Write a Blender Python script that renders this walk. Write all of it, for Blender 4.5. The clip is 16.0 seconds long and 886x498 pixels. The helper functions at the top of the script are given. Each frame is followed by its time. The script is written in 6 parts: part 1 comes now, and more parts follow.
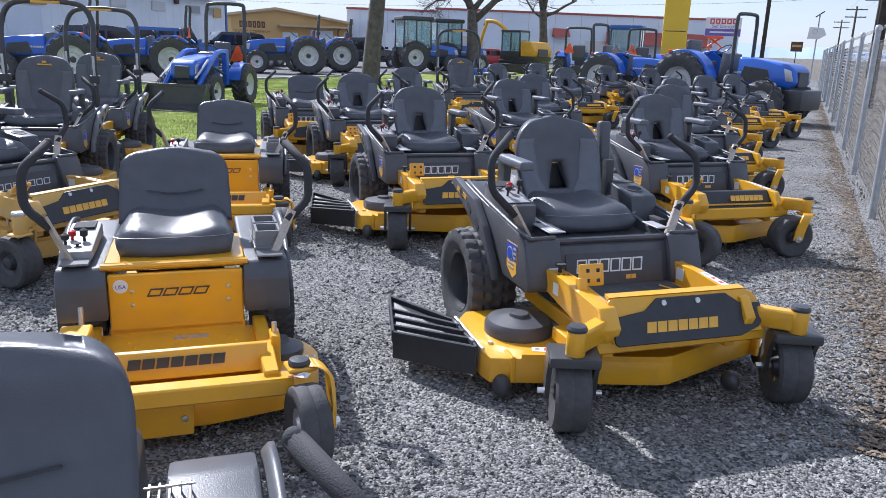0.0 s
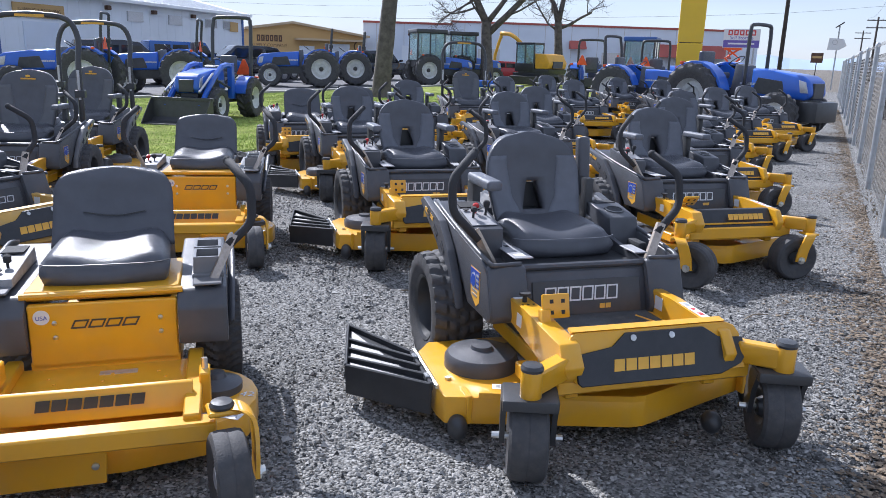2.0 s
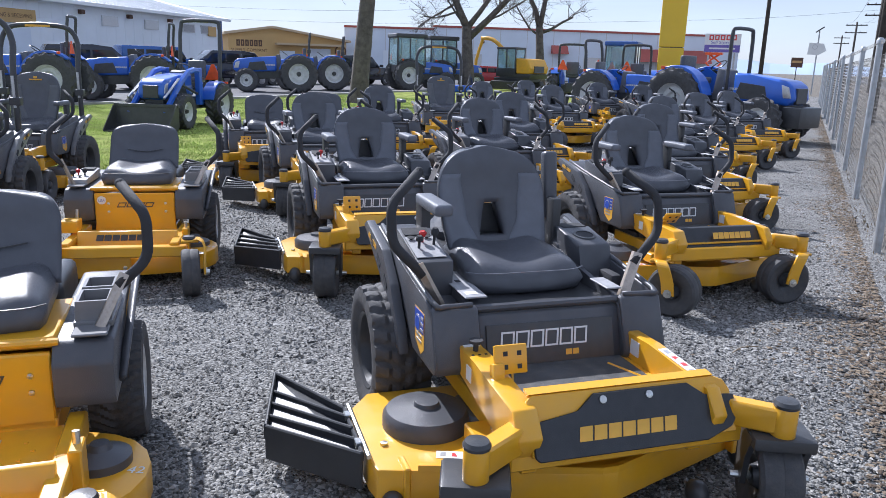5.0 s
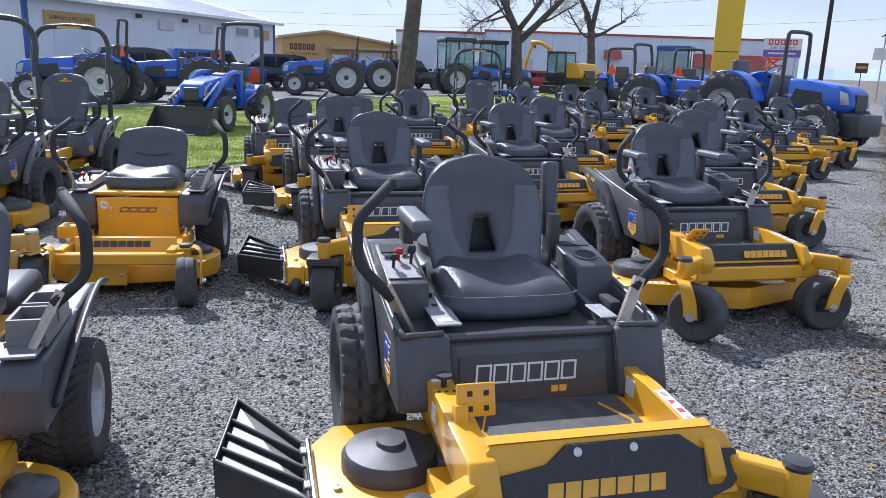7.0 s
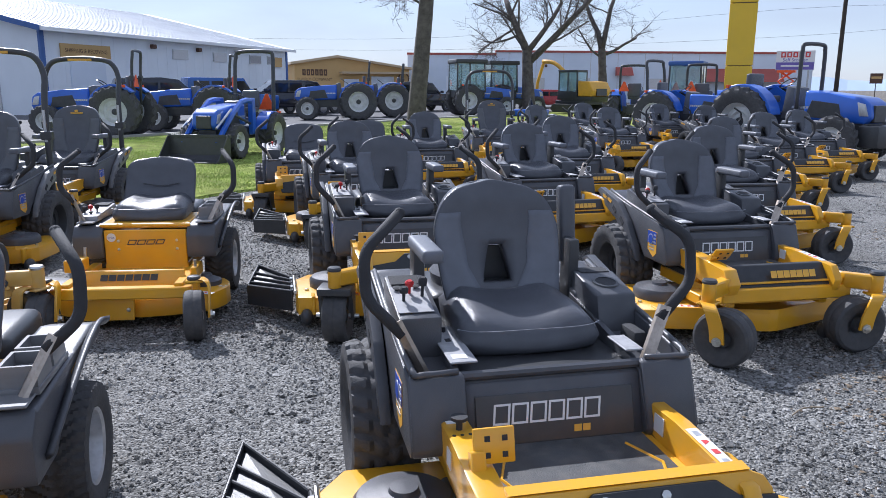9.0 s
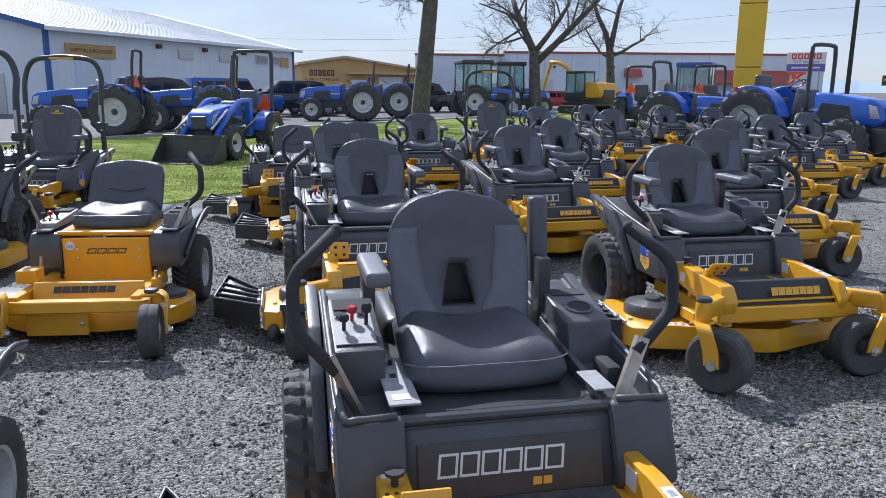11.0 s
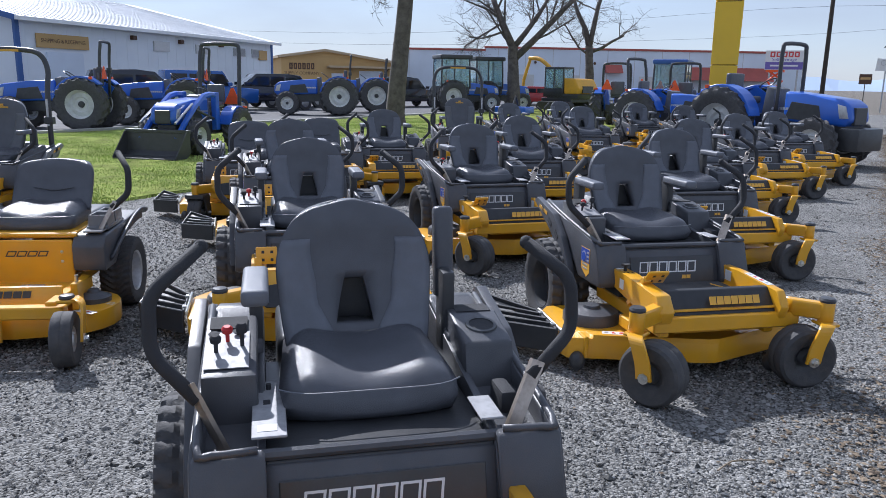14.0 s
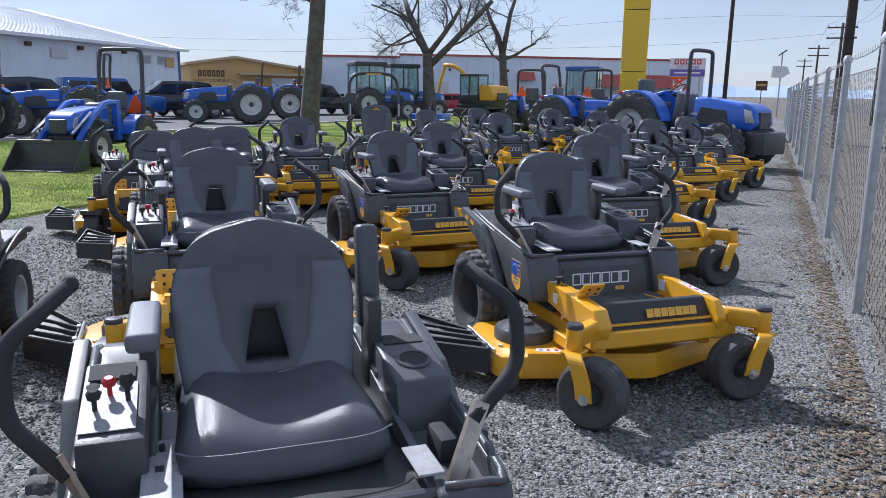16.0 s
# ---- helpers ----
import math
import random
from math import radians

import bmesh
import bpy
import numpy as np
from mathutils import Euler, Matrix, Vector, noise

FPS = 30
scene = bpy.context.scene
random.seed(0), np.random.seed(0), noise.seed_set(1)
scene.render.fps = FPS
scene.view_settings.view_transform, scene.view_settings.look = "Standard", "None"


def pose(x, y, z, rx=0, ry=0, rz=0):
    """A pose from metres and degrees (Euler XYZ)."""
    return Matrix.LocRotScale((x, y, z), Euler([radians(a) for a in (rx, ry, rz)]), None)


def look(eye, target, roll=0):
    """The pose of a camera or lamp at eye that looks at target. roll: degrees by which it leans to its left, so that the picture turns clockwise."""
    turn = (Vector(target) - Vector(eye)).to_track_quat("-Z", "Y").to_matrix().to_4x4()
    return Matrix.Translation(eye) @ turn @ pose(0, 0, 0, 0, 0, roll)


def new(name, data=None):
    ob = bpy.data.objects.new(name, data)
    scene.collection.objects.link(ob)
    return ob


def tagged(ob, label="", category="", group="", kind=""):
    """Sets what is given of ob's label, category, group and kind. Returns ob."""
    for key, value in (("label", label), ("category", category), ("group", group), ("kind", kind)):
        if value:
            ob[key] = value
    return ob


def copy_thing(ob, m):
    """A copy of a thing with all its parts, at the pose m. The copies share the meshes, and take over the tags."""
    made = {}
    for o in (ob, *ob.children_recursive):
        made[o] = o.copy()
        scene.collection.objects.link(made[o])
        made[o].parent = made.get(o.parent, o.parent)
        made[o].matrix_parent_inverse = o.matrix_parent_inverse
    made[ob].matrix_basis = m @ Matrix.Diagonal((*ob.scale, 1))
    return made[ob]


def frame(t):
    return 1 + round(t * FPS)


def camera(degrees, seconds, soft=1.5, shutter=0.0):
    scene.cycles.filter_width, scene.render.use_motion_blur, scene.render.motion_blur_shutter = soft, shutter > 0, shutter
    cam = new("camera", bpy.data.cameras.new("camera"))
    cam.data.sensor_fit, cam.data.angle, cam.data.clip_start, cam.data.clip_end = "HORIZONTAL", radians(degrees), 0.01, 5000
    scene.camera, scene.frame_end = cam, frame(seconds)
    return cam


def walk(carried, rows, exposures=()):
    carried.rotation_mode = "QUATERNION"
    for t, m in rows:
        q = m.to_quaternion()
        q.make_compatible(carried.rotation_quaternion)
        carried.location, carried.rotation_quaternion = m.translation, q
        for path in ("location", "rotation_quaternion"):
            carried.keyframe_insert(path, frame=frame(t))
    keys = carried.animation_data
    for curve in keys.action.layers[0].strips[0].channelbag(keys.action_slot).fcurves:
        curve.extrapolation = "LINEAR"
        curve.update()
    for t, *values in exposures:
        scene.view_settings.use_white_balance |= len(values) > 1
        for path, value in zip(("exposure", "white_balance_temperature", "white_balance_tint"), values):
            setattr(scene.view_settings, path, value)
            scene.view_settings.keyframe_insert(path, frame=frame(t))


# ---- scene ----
cam = camera(60.8, 16.0, 0.7)
METRES, EYE, TILT, LEAN, TURN = 3.05, 1.53, 1.5, -0.4, 26.0
ROWS = [
    (0.0, 0.0, 0.0, 0.0, 0.44, -16.58, -1.49),
    (0.5, 0.0139, 0.0319, -0.0044, -0.23, -16.08, -1.33),
    (1.0, 0.0194, 0.0662, -0.0058, -0.51, -15.7, -1.11),
    (1.5, 0.0426, 0.0829, -0.0041, 0.31, -15.63, -1.17),
    (2.0, 0.0899, 0.0936, -0.0026, 1.81, -15.7, -1.21),
    (2.5, 0.1174, 0.0986, -0.0009, 2.47, -15.68, -1.36),
    (3.0, 0.1227, 0.1281, -0.0037, 1.88, -15.63, -1.44),
    (3.5, 0.1098, 0.1743, -0.0027, 0.62, -15.65, -1.38),
    (4.0, 0.1123, 0.2067, -0.0032, 0.28, -15.55, -1.41),
    (6.5, 0.1907, 0.3654, -0.0149, 2.72, -14.85, -0.97),
    (7.0, 0.2304, 0.3741, -0.0128, 4.53, -15.1, -1.32),
    (7.5, 0.2637, 0.3783, -0.0142, 6.46, -15.21, -1.32),
    (8.0, 0.2699, 0.3837, -0.0146, 7.12, -14.97, -0.99),
    (8.5, 0.2539, 0.3983, -0.0123, 6.51, -14.21, -0.33),
    (9.0, 0.2307, 0.4232, -0.0129, 5.37, -13.54, 0.22),
    (11.5, 0.2959, 0.5679, -0.0185, 6.15, -13.47, 0.05),
    (12.0, 0.2854, 0.5997, -0.0224, 3.13, -13.68, 0.19),
    (12.5, 0.3051, 0.6059, -0.0252, 1.52, -14.0, 0.07),
    (13.0, 0.3391, 0.61, -0.0202, 1.97, -14.09, -0.07),
    (13.5, 0.3581, 0.6098, -0.0131, 3.64, -13.98, -0.27),
    (14.0, 0.3727, 0.6042, -0.0092, 4.87, -13.88, -0.49),
    (14.5, 0.3779, 0.6196, -0.0114, 4.61, -13.88, -0.63),
    (15.0, 0.3699, 0.6518, -0.0164, 2.89, -13.68, -0.59),
    (15.5, 0.359, 0.6829, -0.0162, 0.38, -13.5, -0.52),
    (16.0, 0.3593, 0.7035, -0.0175, -1.44, -13.29, -0.49),
]
TONE = [(0.0, 0.90, 5780, 15), (4.0, 0.90, 5780, 15), (8.0, 0.82, 5750, 15), (11.5, 0.64, 5800, 14), (16.0, 0.62, 5750, 14)]
walk(cam, [(t, pose(0, 0, EYE, TILT, LEAN, TURN) @ pose(METRES * x, METRES * y, METRES * z, 90 + pitch, roll, yaw)) for t, x, y, z, yaw, pitch, roll in ROWS], TONE)

# ---- world, sun, exposure ----
SUN_AZ, SUN_EL = 152.0, 41.0            # degrees from +x, and above the horizon
world = bpy.data.worlds.new("world")
scene.world = world
world.use_nodes = True
wn, wl = world.node_tree.nodes, world.node_tree.links
sky = wn.new("ShaderNodeTexSky")
sky.sky_type = "NISHITA"
sky.sun_disc = False
sky.sun_elevation = radians(SUN_EL)
sky.sun_rotation = radians(90 - SUN_AZ)
sky.air_density, sky.dust_density, sky.ozone_density = 1.0, 0.35, 3.0
# a thin, even veil of high cloud over the whole sky, faintly streaked
wtc = wn.new("ShaderNodeTexCoord")
wmap = wn.new("ShaderNodeMapping")
wmap.inputs["Scale"].default_value = (1.0, 1.6, 5.0)
wl.new(wtc.outputs["Generated"], wmap.inputs[0])
wnoise = wn.new("ShaderNodeTexNoise")
wnoise.inputs["Scale"].default_value, wnoise.inputs["Detail"].default_value = 2.2, 6
wl.new(wmap.outputs[0], wnoise.inputs["Vector"])
wrange = wn.new("ShaderNodeMapRange")
wrange.inputs[1].default_value, wrange.inputs[2].default_value = 0.3, 0.7
wrange.inputs[3].default_value, wrange.inputs[4].default_value = 0.72, 0.88
wl.new(wnoise.outputs[0], wrange.inputs[0])
veil = wn.new("ShaderNodeMix")
veil.data_type = "RGBA"
veil.inputs[7].default_value = (2.46, 2.64, 2.96, 1)
wl.new(wrange.outputs[0], veil.inputs[0])
wl.new(sky.outputs[0], veil.inputs[6])
wl.new(veil.outputs[2], wn["Background"].inputs[0])
wn["Background"].inputs[1].default_value = 0.132
sun_data = bpy.data.lights.new("sun", "SUN")
sun_data.energy, sun_data.angle, sun_data.color = 3.6, radians(0.6), (1.0, 0.965, 0.91)
sun = new("sun", sun_data)
ca, sa = math.cos(radians(SUN_AZ)), math.sin(radians(SUN_AZ))
ce, se = math.cos(radians(SUN_EL)), math.sin(radians(SUN_EL))
sun.matrix_world = look((-20 * ca, -20 * sa, 30), (-20 * ca - ca * ce, -20 * sa - sa * ce, 30 - se))


# ---- materials ----
def mat(name, col, rough=0.5, metal=0.0, var=0.12, scale=9.0, bump=0.0, bscale=60.0, dirt=0.0, dirtcol=(0.2, 0.17, 0.13), alpha_spec=0.5, coat=0.0, rand=0.0):
    m = bpy.data.materials.new(name)
    m.use_nodes = True
    n, l = m.node_tree.nodes, m.node_tree.links
    b = n["Principled BSDF"]
    b.inputs["Roughness"].default_value = rough
    b.inputs["Metallic"].default_value = metal
    b.inputs["Specular IOR Level"].default_value = alpha_spec
    b.inputs["Coat Weight"].default_value = coat
    tc = n.new("ShaderNodeTexCoord")
    n1 = n.new("ShaderNodeTexNoise")
    n1.inputs["Scale"].default_value, n1.inputs["Detail"].default_value = scale, 6
    l.new(tc.outputs["Object"], n1.inputs["Vector"])
    r1 = n.new("ShaderNodeMapRange")
    r1.inputs[1].default_value, r1.inputs[2].default_value = 0.3, 0.7
    r1.inputs[3].default_value, r1.inputs[4].default_value = 1 - var, 1 + var
    l.new(n1.outputs[0], r1.inputs[0])
    mul = n.new("ShaderNodeMix")
    mul.data_type, mul.blend_type = "RGBA", "MULTIPLY"
    mul.inputs[0].default_value = 1
    mul.inputs[6].default_value = (*col, 1)
    l.new(r1.outputs[0], mul.inputs[7])
    out = mul.outputs[2]
    if rand:
        oi = n.new("ShaderNodeObjectInfo")
        r0 = n.new("ShaderNodeMapRange")
        r0.inputs[3].default_value, r0.inputs[4].default_value = 1 - rand, 1 + rand
        l.new(oi.outputs["Random"], r0.inputs[0])
        m0 = n.new("ShaderNodeMix")
        m0.data_type, m0.blend_type = "RGBA", "MULTIPLY"
        m0.inputs[0].default_value = 1
        l.new(out, m0.inputs[6])
        l.new(r0.outputs[0], m0.inputs[7])
        out = m0.outputs[2]
    if dirt:
        n2 = n.new("ShaderNodeTexNoise")
        n2.inputs["Scale"].default_value, n2.inputs["Detail"].default_value = scale * 2.7, 8
        l.new(tc.outputs["Object"], n2.inputs["Vector"])
        r2 = n.new("ShaderNodeMapRange")
        r2.inputs[1].default_value, r2.inputs[2].default_value = 0.45, 0.75
        r2.inputs[3].default_value, r2.inputs[4].default_value = 0, dirt
        l.new(n2.outputs[0], r2.inputs[0])
        mx = n.new("ShaderNodeMix")
        mx.data_type = "RGBA"
        mx.inputs[7].default_value = (*dirtcol, 1)
        l.new(out, mx.inputs[6])
        l.new(r2.outputs[0], mx.inputs[0])
        out = mx.outputs[2]
        r3 = n.new("ShaderNodeMapRange")
        r3.inputs[3].default_value, r3.inputs[4].default_value = rough, min(1, rough + 0.35)
        l.new(r2.outputs[0], r3.inputs[0])
        l.new(r3.outputs[0], b.inputs["Roughness"])
    l.new(out, b.inputs["Base Color"])
    if bump:
        n3 = n.new("ShaderNodeTexNoise")
        n3.inputs["Scale"].default_value, n3.inputs["Detail"].default_value = bscale, 5
        l.new(tc.outputs["Object"], n3.inputs["Vector"])
        bp = n.new("ShaderNodeBump")
        bp.inputs["Strength"].default_value, bp.inputs["Distance"].default_value = bump, 0.01
        l.new(n3.outputs[0], bp.inputs["Height"])
        l.new(bp.outputs[0], b.inputs["Normal"])
    return m


def glass_mat(name, col, rough=0.03):
    m = mat(name, col, rough, 0, 0.05, 3)
    m.node_tree.nodes["Principled BSDF"].inputs["Transmission Weight"].default_value = 0.75
    return m


def gravel_mat(name, dark, light, scale, bump=0.8, island=False):
    m = bpy.data.materials.new(name)
    m.use_nodes = True
    n, l = m.node_tree.nodes, m.node_tree.links
    b = n["Principled BSDF"]
    b.inputs["Roughness"].default_value = 0.85
    b.inputs["Specular IOR Level"].default_value = 0.3
    tc = n.new("ShaderNodeTexCoord")
    ramp = n.new("ShaderNodeValToRGB")
    ramp.color_ramp.elements[0].color, ramp.color_ramp.elements[1].color = (*dark, 1), (*light, 1)
    big = n.new("ShaderNodeTexNoise")
    big.inputs["Scale"].default_value, big.inputs["Detail"].default_value = 0.9, 5
    l.new(tc.outputs["Object"], big.inputs["Vector"])
    rb = n.new("ShaderNodeMapRange")
    rb.inputs[1].default_value, rb.inputs[2].default_value = 0.3, 0.7
    rb.inputs[3].default_value, rb.inputs[4].default_value = 0.78, 1.2
    l.new(big.outputs[0], rb.inputs[0])
    if island:
        g = n.new("ShaderNodeNewGeometry")
        l.new(g.outputs["Random Per Island"], ramp.inputs[0])
        fine = n.new("ShaderNodeTexNoise")
        fine.inputs["Scale"].default_value = 150
        l.new(tc.outputs["Object"], fine.inputs["Vector"])
        h = fine.outputs[0]
    else:
        v = n.new("ShaderNodeTexVoronoi")
        v.inputs["Scale"].default_value = scale
        l.new(tc.outputs["Object"], v.inputs["Vector"])
        sep = n.new("ShaderNodeSeparateColor")
        l.new(v.outputs["Color"], sep.inputs[0])
        l.new(sep.outputs[0], ramp.inputs[0])
        h = v.outputs["Distance"]
    mx = n.new("ShaderNodeMix")
    mx.data_type, mx.blend_type = "RGBA", "MULTIPLY"
    mx.inputs[0].default_value = 1
    l.new(ramp.outputs[0], mx.inputs[6])
    l.new(rb.outputs[0], mx.inputs[7])
    l.new(mx.outputs[2], b.inputs["Base Color"])
    bp = n.new("ShaderNodeBump")
    bp.invert = not island
    bp.inputs["Strength"].default_value, bp.inputs["Distance"].default_value = bump, 0.012
    l.new(h, bp.inputs["Height"])
    l.new(bp.outputs[0], b.inputs["Normal"])
    return m


M_YEL = mat("yellow_paint", (0.78, 0.392, 0.013), 0.30, 0, 0.06, 4, 0.03, 90, 0.16, (0.45, 0.33, 0.16), coat=0.3)
M_TAN = mat("dusty_yellow_paint", (0.70, 0.42, 0.10), 0.55, 0, 0.12, 6, 0.05, 80, 0.5, (0.55, 0.42, 0.24))
M_PLA = mat("charcoal_plastic", (0.078, 0.081, 0.091), 0.38, 0, 0.15, 7, 0.15, 300, 0.16, (0.12, 0.11, 0.10))
M_BLK = mat("black_steel", (0.050, 0.052, 0.056), 0.34, 0, 0.15, 9, 0.08, 150, 0.14, (0.12, 0.10, 0.08))
M_VIN = mat("black_vinyl", (0.088, 0.092, 0.106), 0.30, 0, 0.10, 12, 0.22, 420, 0.10, (0.10, 0.09, 0.085))
M_VIN2 = mat("grey_vinyl", (0.145, 0.155, 0.180), 0.45, 0, 0.10, 12, 0.25, 420, 0.10, (0.12, 0.11, 0.10))
M_VIN3 = mat("light_grey_vinyl", (0.12, 0.125, 0.135), 0.5, 0, 0.10, 12, 0.25, 420)
M_RUB = mat("tyre_rubber", (0.065, 0.065, 0.068), 0.75, 0, 0.2, 14, 0.25, 120, 0.35, (0.14, 0.125, 0.11))
M_GRIP = mat("foam_grip", (0.035, 0.036, 0.040), 0.8, 0, 0.1, 20, 0.3, 300)
M_COV = mat("black_plastic_cover", (0.030, 0.032, 0.036), 0.42, 0, 0.15, 9, 0.10, 260, 0.14, (0.09, 0.085, 0.08))
M_CHR = mat("zinc_plated_steel", (0.62, 0.62, 0.60), 0.28, 1.0, 0.1, 20, 0.05, 120, 0.2, (0.3, 0.28, 0.25))
M_SIL = mat("silver_plate", (0.55, 0.55, 0.56), 0.35, 0.6, 0.08, 15, 0.03, 100, 0.25, (0.2, 0.2, 0.2))
M_PLT = mat("grey_control_plate", (0.36, 0.36, 0.37), 0.5, 0.1, 0.15, 18, 0.05, 120, 0.3, (0.12, 0.12, 0.12))
M_RED = mat("red_knob", (0.55, 0.02, 0.02), 0.35)
M_GOLD = mat("gold_decal", (0.78, 0.42, 0.05), 0.4)
M_LEV = mat("worn_plated_bar", (0.50, 0.43, 0.36), 0.42, 0.85, 0.15, 25, 0.05, 120, 0.3, (0.25, 0.2, 0.16))
M_CUP = mat("grey_gloss_plastic", (0.19, 0.19, 0.195), 0.30, 0, 0.12, 14, 0.04, 200)
M_WHT = mat("white_decal", (0.75, 0.75, 0.75), 0.4, var=0.03)
M_BLUD = mat("blue_decal", (0.03, 0.08, 0.42), 0.4, var=0.05)
M_REDD = mat("red_decal", (0.6, 0.06, 0.06), 0.4, var=0.05)
M_MAT = mat("rubber_mat", (0.06, 0.062, 0.064), 0.6, 0, 0.25, 8, 0.3, 200, 0.6, (0.16, 0.15, 0.14))
M_BLUE = mat("blue_paint", (0.028, 0.125, 0.56), 0.28, 0, 0.06, 3, 0.02, 40, 0.1, (0.1, 0.12, 0.25), coat=0.4)
M_RIM = mat("white_rim_paint", (0.66, 0.67, 0.66), 0.4, 0, 0.1, 6, 0.02, 60, 0.2, (0.3, 0.27, 0.22))
M_ORG = mat("orange_reflector", (0.85, 0.11, 0.02), 0.4)
M_CABG = glass_mat("cab_glass", (0.62, 0.80, 0.82))
M_CARG = mat("tinted_glass", (0.015, 0.018, 0.022), 0.05, 0, 0.05, 2)
M_CARB = mat("dark_car_paint", (0.012, 0.014, 0.025), 0.2, 0.2, 0.05, 2, coat=0.6)
M_CARW = mat("silver_car_paint", (0.35, 0.37, 0.4), 0.25, 0.4, 0.05, 2, coat=0.5)
M_CARBL = mat("mid_blue_car_paint", (0.02, 0.10, 0.36), 0.25, 0.2, 0.05, 2, coat=0.6)
M_CARR = mat("red_car_paint", (0.35, 0.02, 0.02), 0.25, 0.1, 0.05, 2, coat=0.5)
M_EXC = mat("excavator_yellow", (0.72, 0.38, 0.03), 0.4, 0, 0.08, 2, 0.02, 40, 0.15)
M_GALV = mat("galvanised_steel", (0.46, 0.48, 0.50), 0.45, 0.55, 0.15, 12, 0.06, 120, 0.25, (0.32, 0.31, 0.3))
M_WIRE = mat("galvanised_wire", (0.17, 0.165, 0.155), 0.6, 0.3, 0.2, 4)
M_WALLW = mat("white_steel_siding", (0.76, 0.80, 0.85), 0.55, 0, 0.05, 0.4, 0.03, 8, 0.08, (0.45, 0.46, 0.5))
M_WALLG = mat("pale_grey_wall", (0.68, 0.74, 0.83), 0.7, 0, 0.06, 0.3, 0.03, 8, 0.1, (0.42, 0.45, 0.5))
M_ROOF = mat("galvanised_roof", (0.80, 0.81, 0.82), 0.45, 0.15, 0.07, 0.5, 0.02, 10)
M_TANW = mat("tan_wall", (0.55, 0.36, 0.15), 0.8, 0, 0.06, 0.5, 0.03, 10)
M_TANR = mat("tan_metal_roof", (0.50, 0.38, 0.24), 0.5, 0, 0.06, 0.5)
M_TRIMR = mat("red_trim", (0.38, 0.09, 0.07), 0.6, 0, 0.08, 1)
M_TRIMB = mat("blue_trim", (0.05, 0.12, 0.34), 0.5, 0, 0.08, 1)
M_SIGNB = mat("purple_sign", (0.16, 0.12, 0.42), 0.5, 0, 0.08, 2)
M_BROWN = mat("brown_sign", (0.10, 0.05, 0.03), 0.6, 0, 0.08, 2)
M_PYL = mat("pylon_yellow", (0.82, 0.52, 0.03), 0.45, 0, 0.05, 0.8, 0.02, 20, 0.12, (0.6, 0.42, 0.1))
M_BARK = mat("bark", (0.105, 0.090, 0.082), 0.9, 0, 0.40, 5, 1.0, 22, 0.5, (0.16, 0.14, 0.125))
M_POLE = mat("creosote_wood", (0.055, 0.045, 0.038), 0.85, 0, 0.3, 4, 0.5, 40)
M_ASPH = mat("asphalt", (0.10, 0.10, 0.105), 0.85, 0, 0.2, 1.2, 0.4, 150, 0.3, (0.16, 0.155, 0.15))
M_CONC = mat("concrete", (0.36, 0.35, 0.33), 0.85, 0, 0.15, 2, 0.3, 80, 0.3, (0.2, 0.19, 0.17))
M_GRASS = mat("turf", (0.22, 0.26, 0.065), 1.0, 0, 0.55, 2.2, 0.9, 35, 0.5, (0.24, 0.23, 0.08))
M_GRASS.node_tree.nodes["Principled BSDF"].inputs["Specular IOR Level"].default_value = 0.05
M_BLADE = mat("grass_blade", (0.44, 0.55, 0.15), 0.8, 0, 0.35, 0.9, 0, 10, 0.3, (0.2, 0.2, 0.07))
M_DRY = mat("dead_grass", (0.27, 0.215, 0.15), 0.9, 0, 0.35, 3)
# the pale blue is distance haze put into the hills' colour
M_MTN = mat("haze_blue_hills", (0.42, 0.52, 0.68), 0.95, 0, 0.12, 0.004)
M_GRAV = gravel_mat("gravel_bed", (0.050, 0.050, 0.048), (0.34, 0.335, 0.32), 88)
M_STONE = gravel_mat("gravel_stones", (0.055, 0.055, 0.054), (0.46, 0.45, 0.43), 55, 0.4, True)
M_DIRT = gravel_mat("dirt_verge", (0.075, 0.068, 0.058), (0.25, 0.22, 0.18), 45)
M_BROWN2 = gravel_mat("brown_litter", (0.075, 0.055, 0.040), (0.30, 0.235, 0.165), 45, 0.4, True)


# ---- mesh tools ----
def part(name, bm, material, parent=None, label="", smooth=False):
    me = bpy.data.meshes.new(name)
    bmesh.ops.recalc_face_normals(bm, faces=bm.faces)
    bm.to_mesh(me)
    bm.free()
    me.materials.append(material)
    if smooth:
        me.polygons.foreach_set("use_smooth", [True] * len(me.polygons))
        if smooth != "all":
            me.set_sharp_from_angle(angle=radians(40))
    ob = new(name, me)
    if parent:
        ob.parent = parent
    if label:
        ob["label"] = label
    return ob


def thing(name, label, category, group="", kind=""):
    return tagged(new(name), label, category, group, kind)


def bx(x0, x1, y0, y1, z0, z1, bev=0.0, seg=2, bm=None, m=None):
    bm = bm or bmesh.new()
    mm = Matrix.Translation(((x0 + x1) / 2, (y0 + y1) / 2, (z0 + z1) / 2)) @ Matrix.Diagonal((abs(x1 - x0), abs(y1 - y0), abs(z1 - z0), 1))
    r = bmesh.ops.create_cube(bm, size=1, matrix=(m @ mm) if m else mm)
    if bev:
        es = list({e for v in r["verts"] for e in v.link_edges})
        bmesh.ops.bevel(bm, geom=es, offset=bev, segments=seg, affect="EDGES", profile=0.6)
    return bm


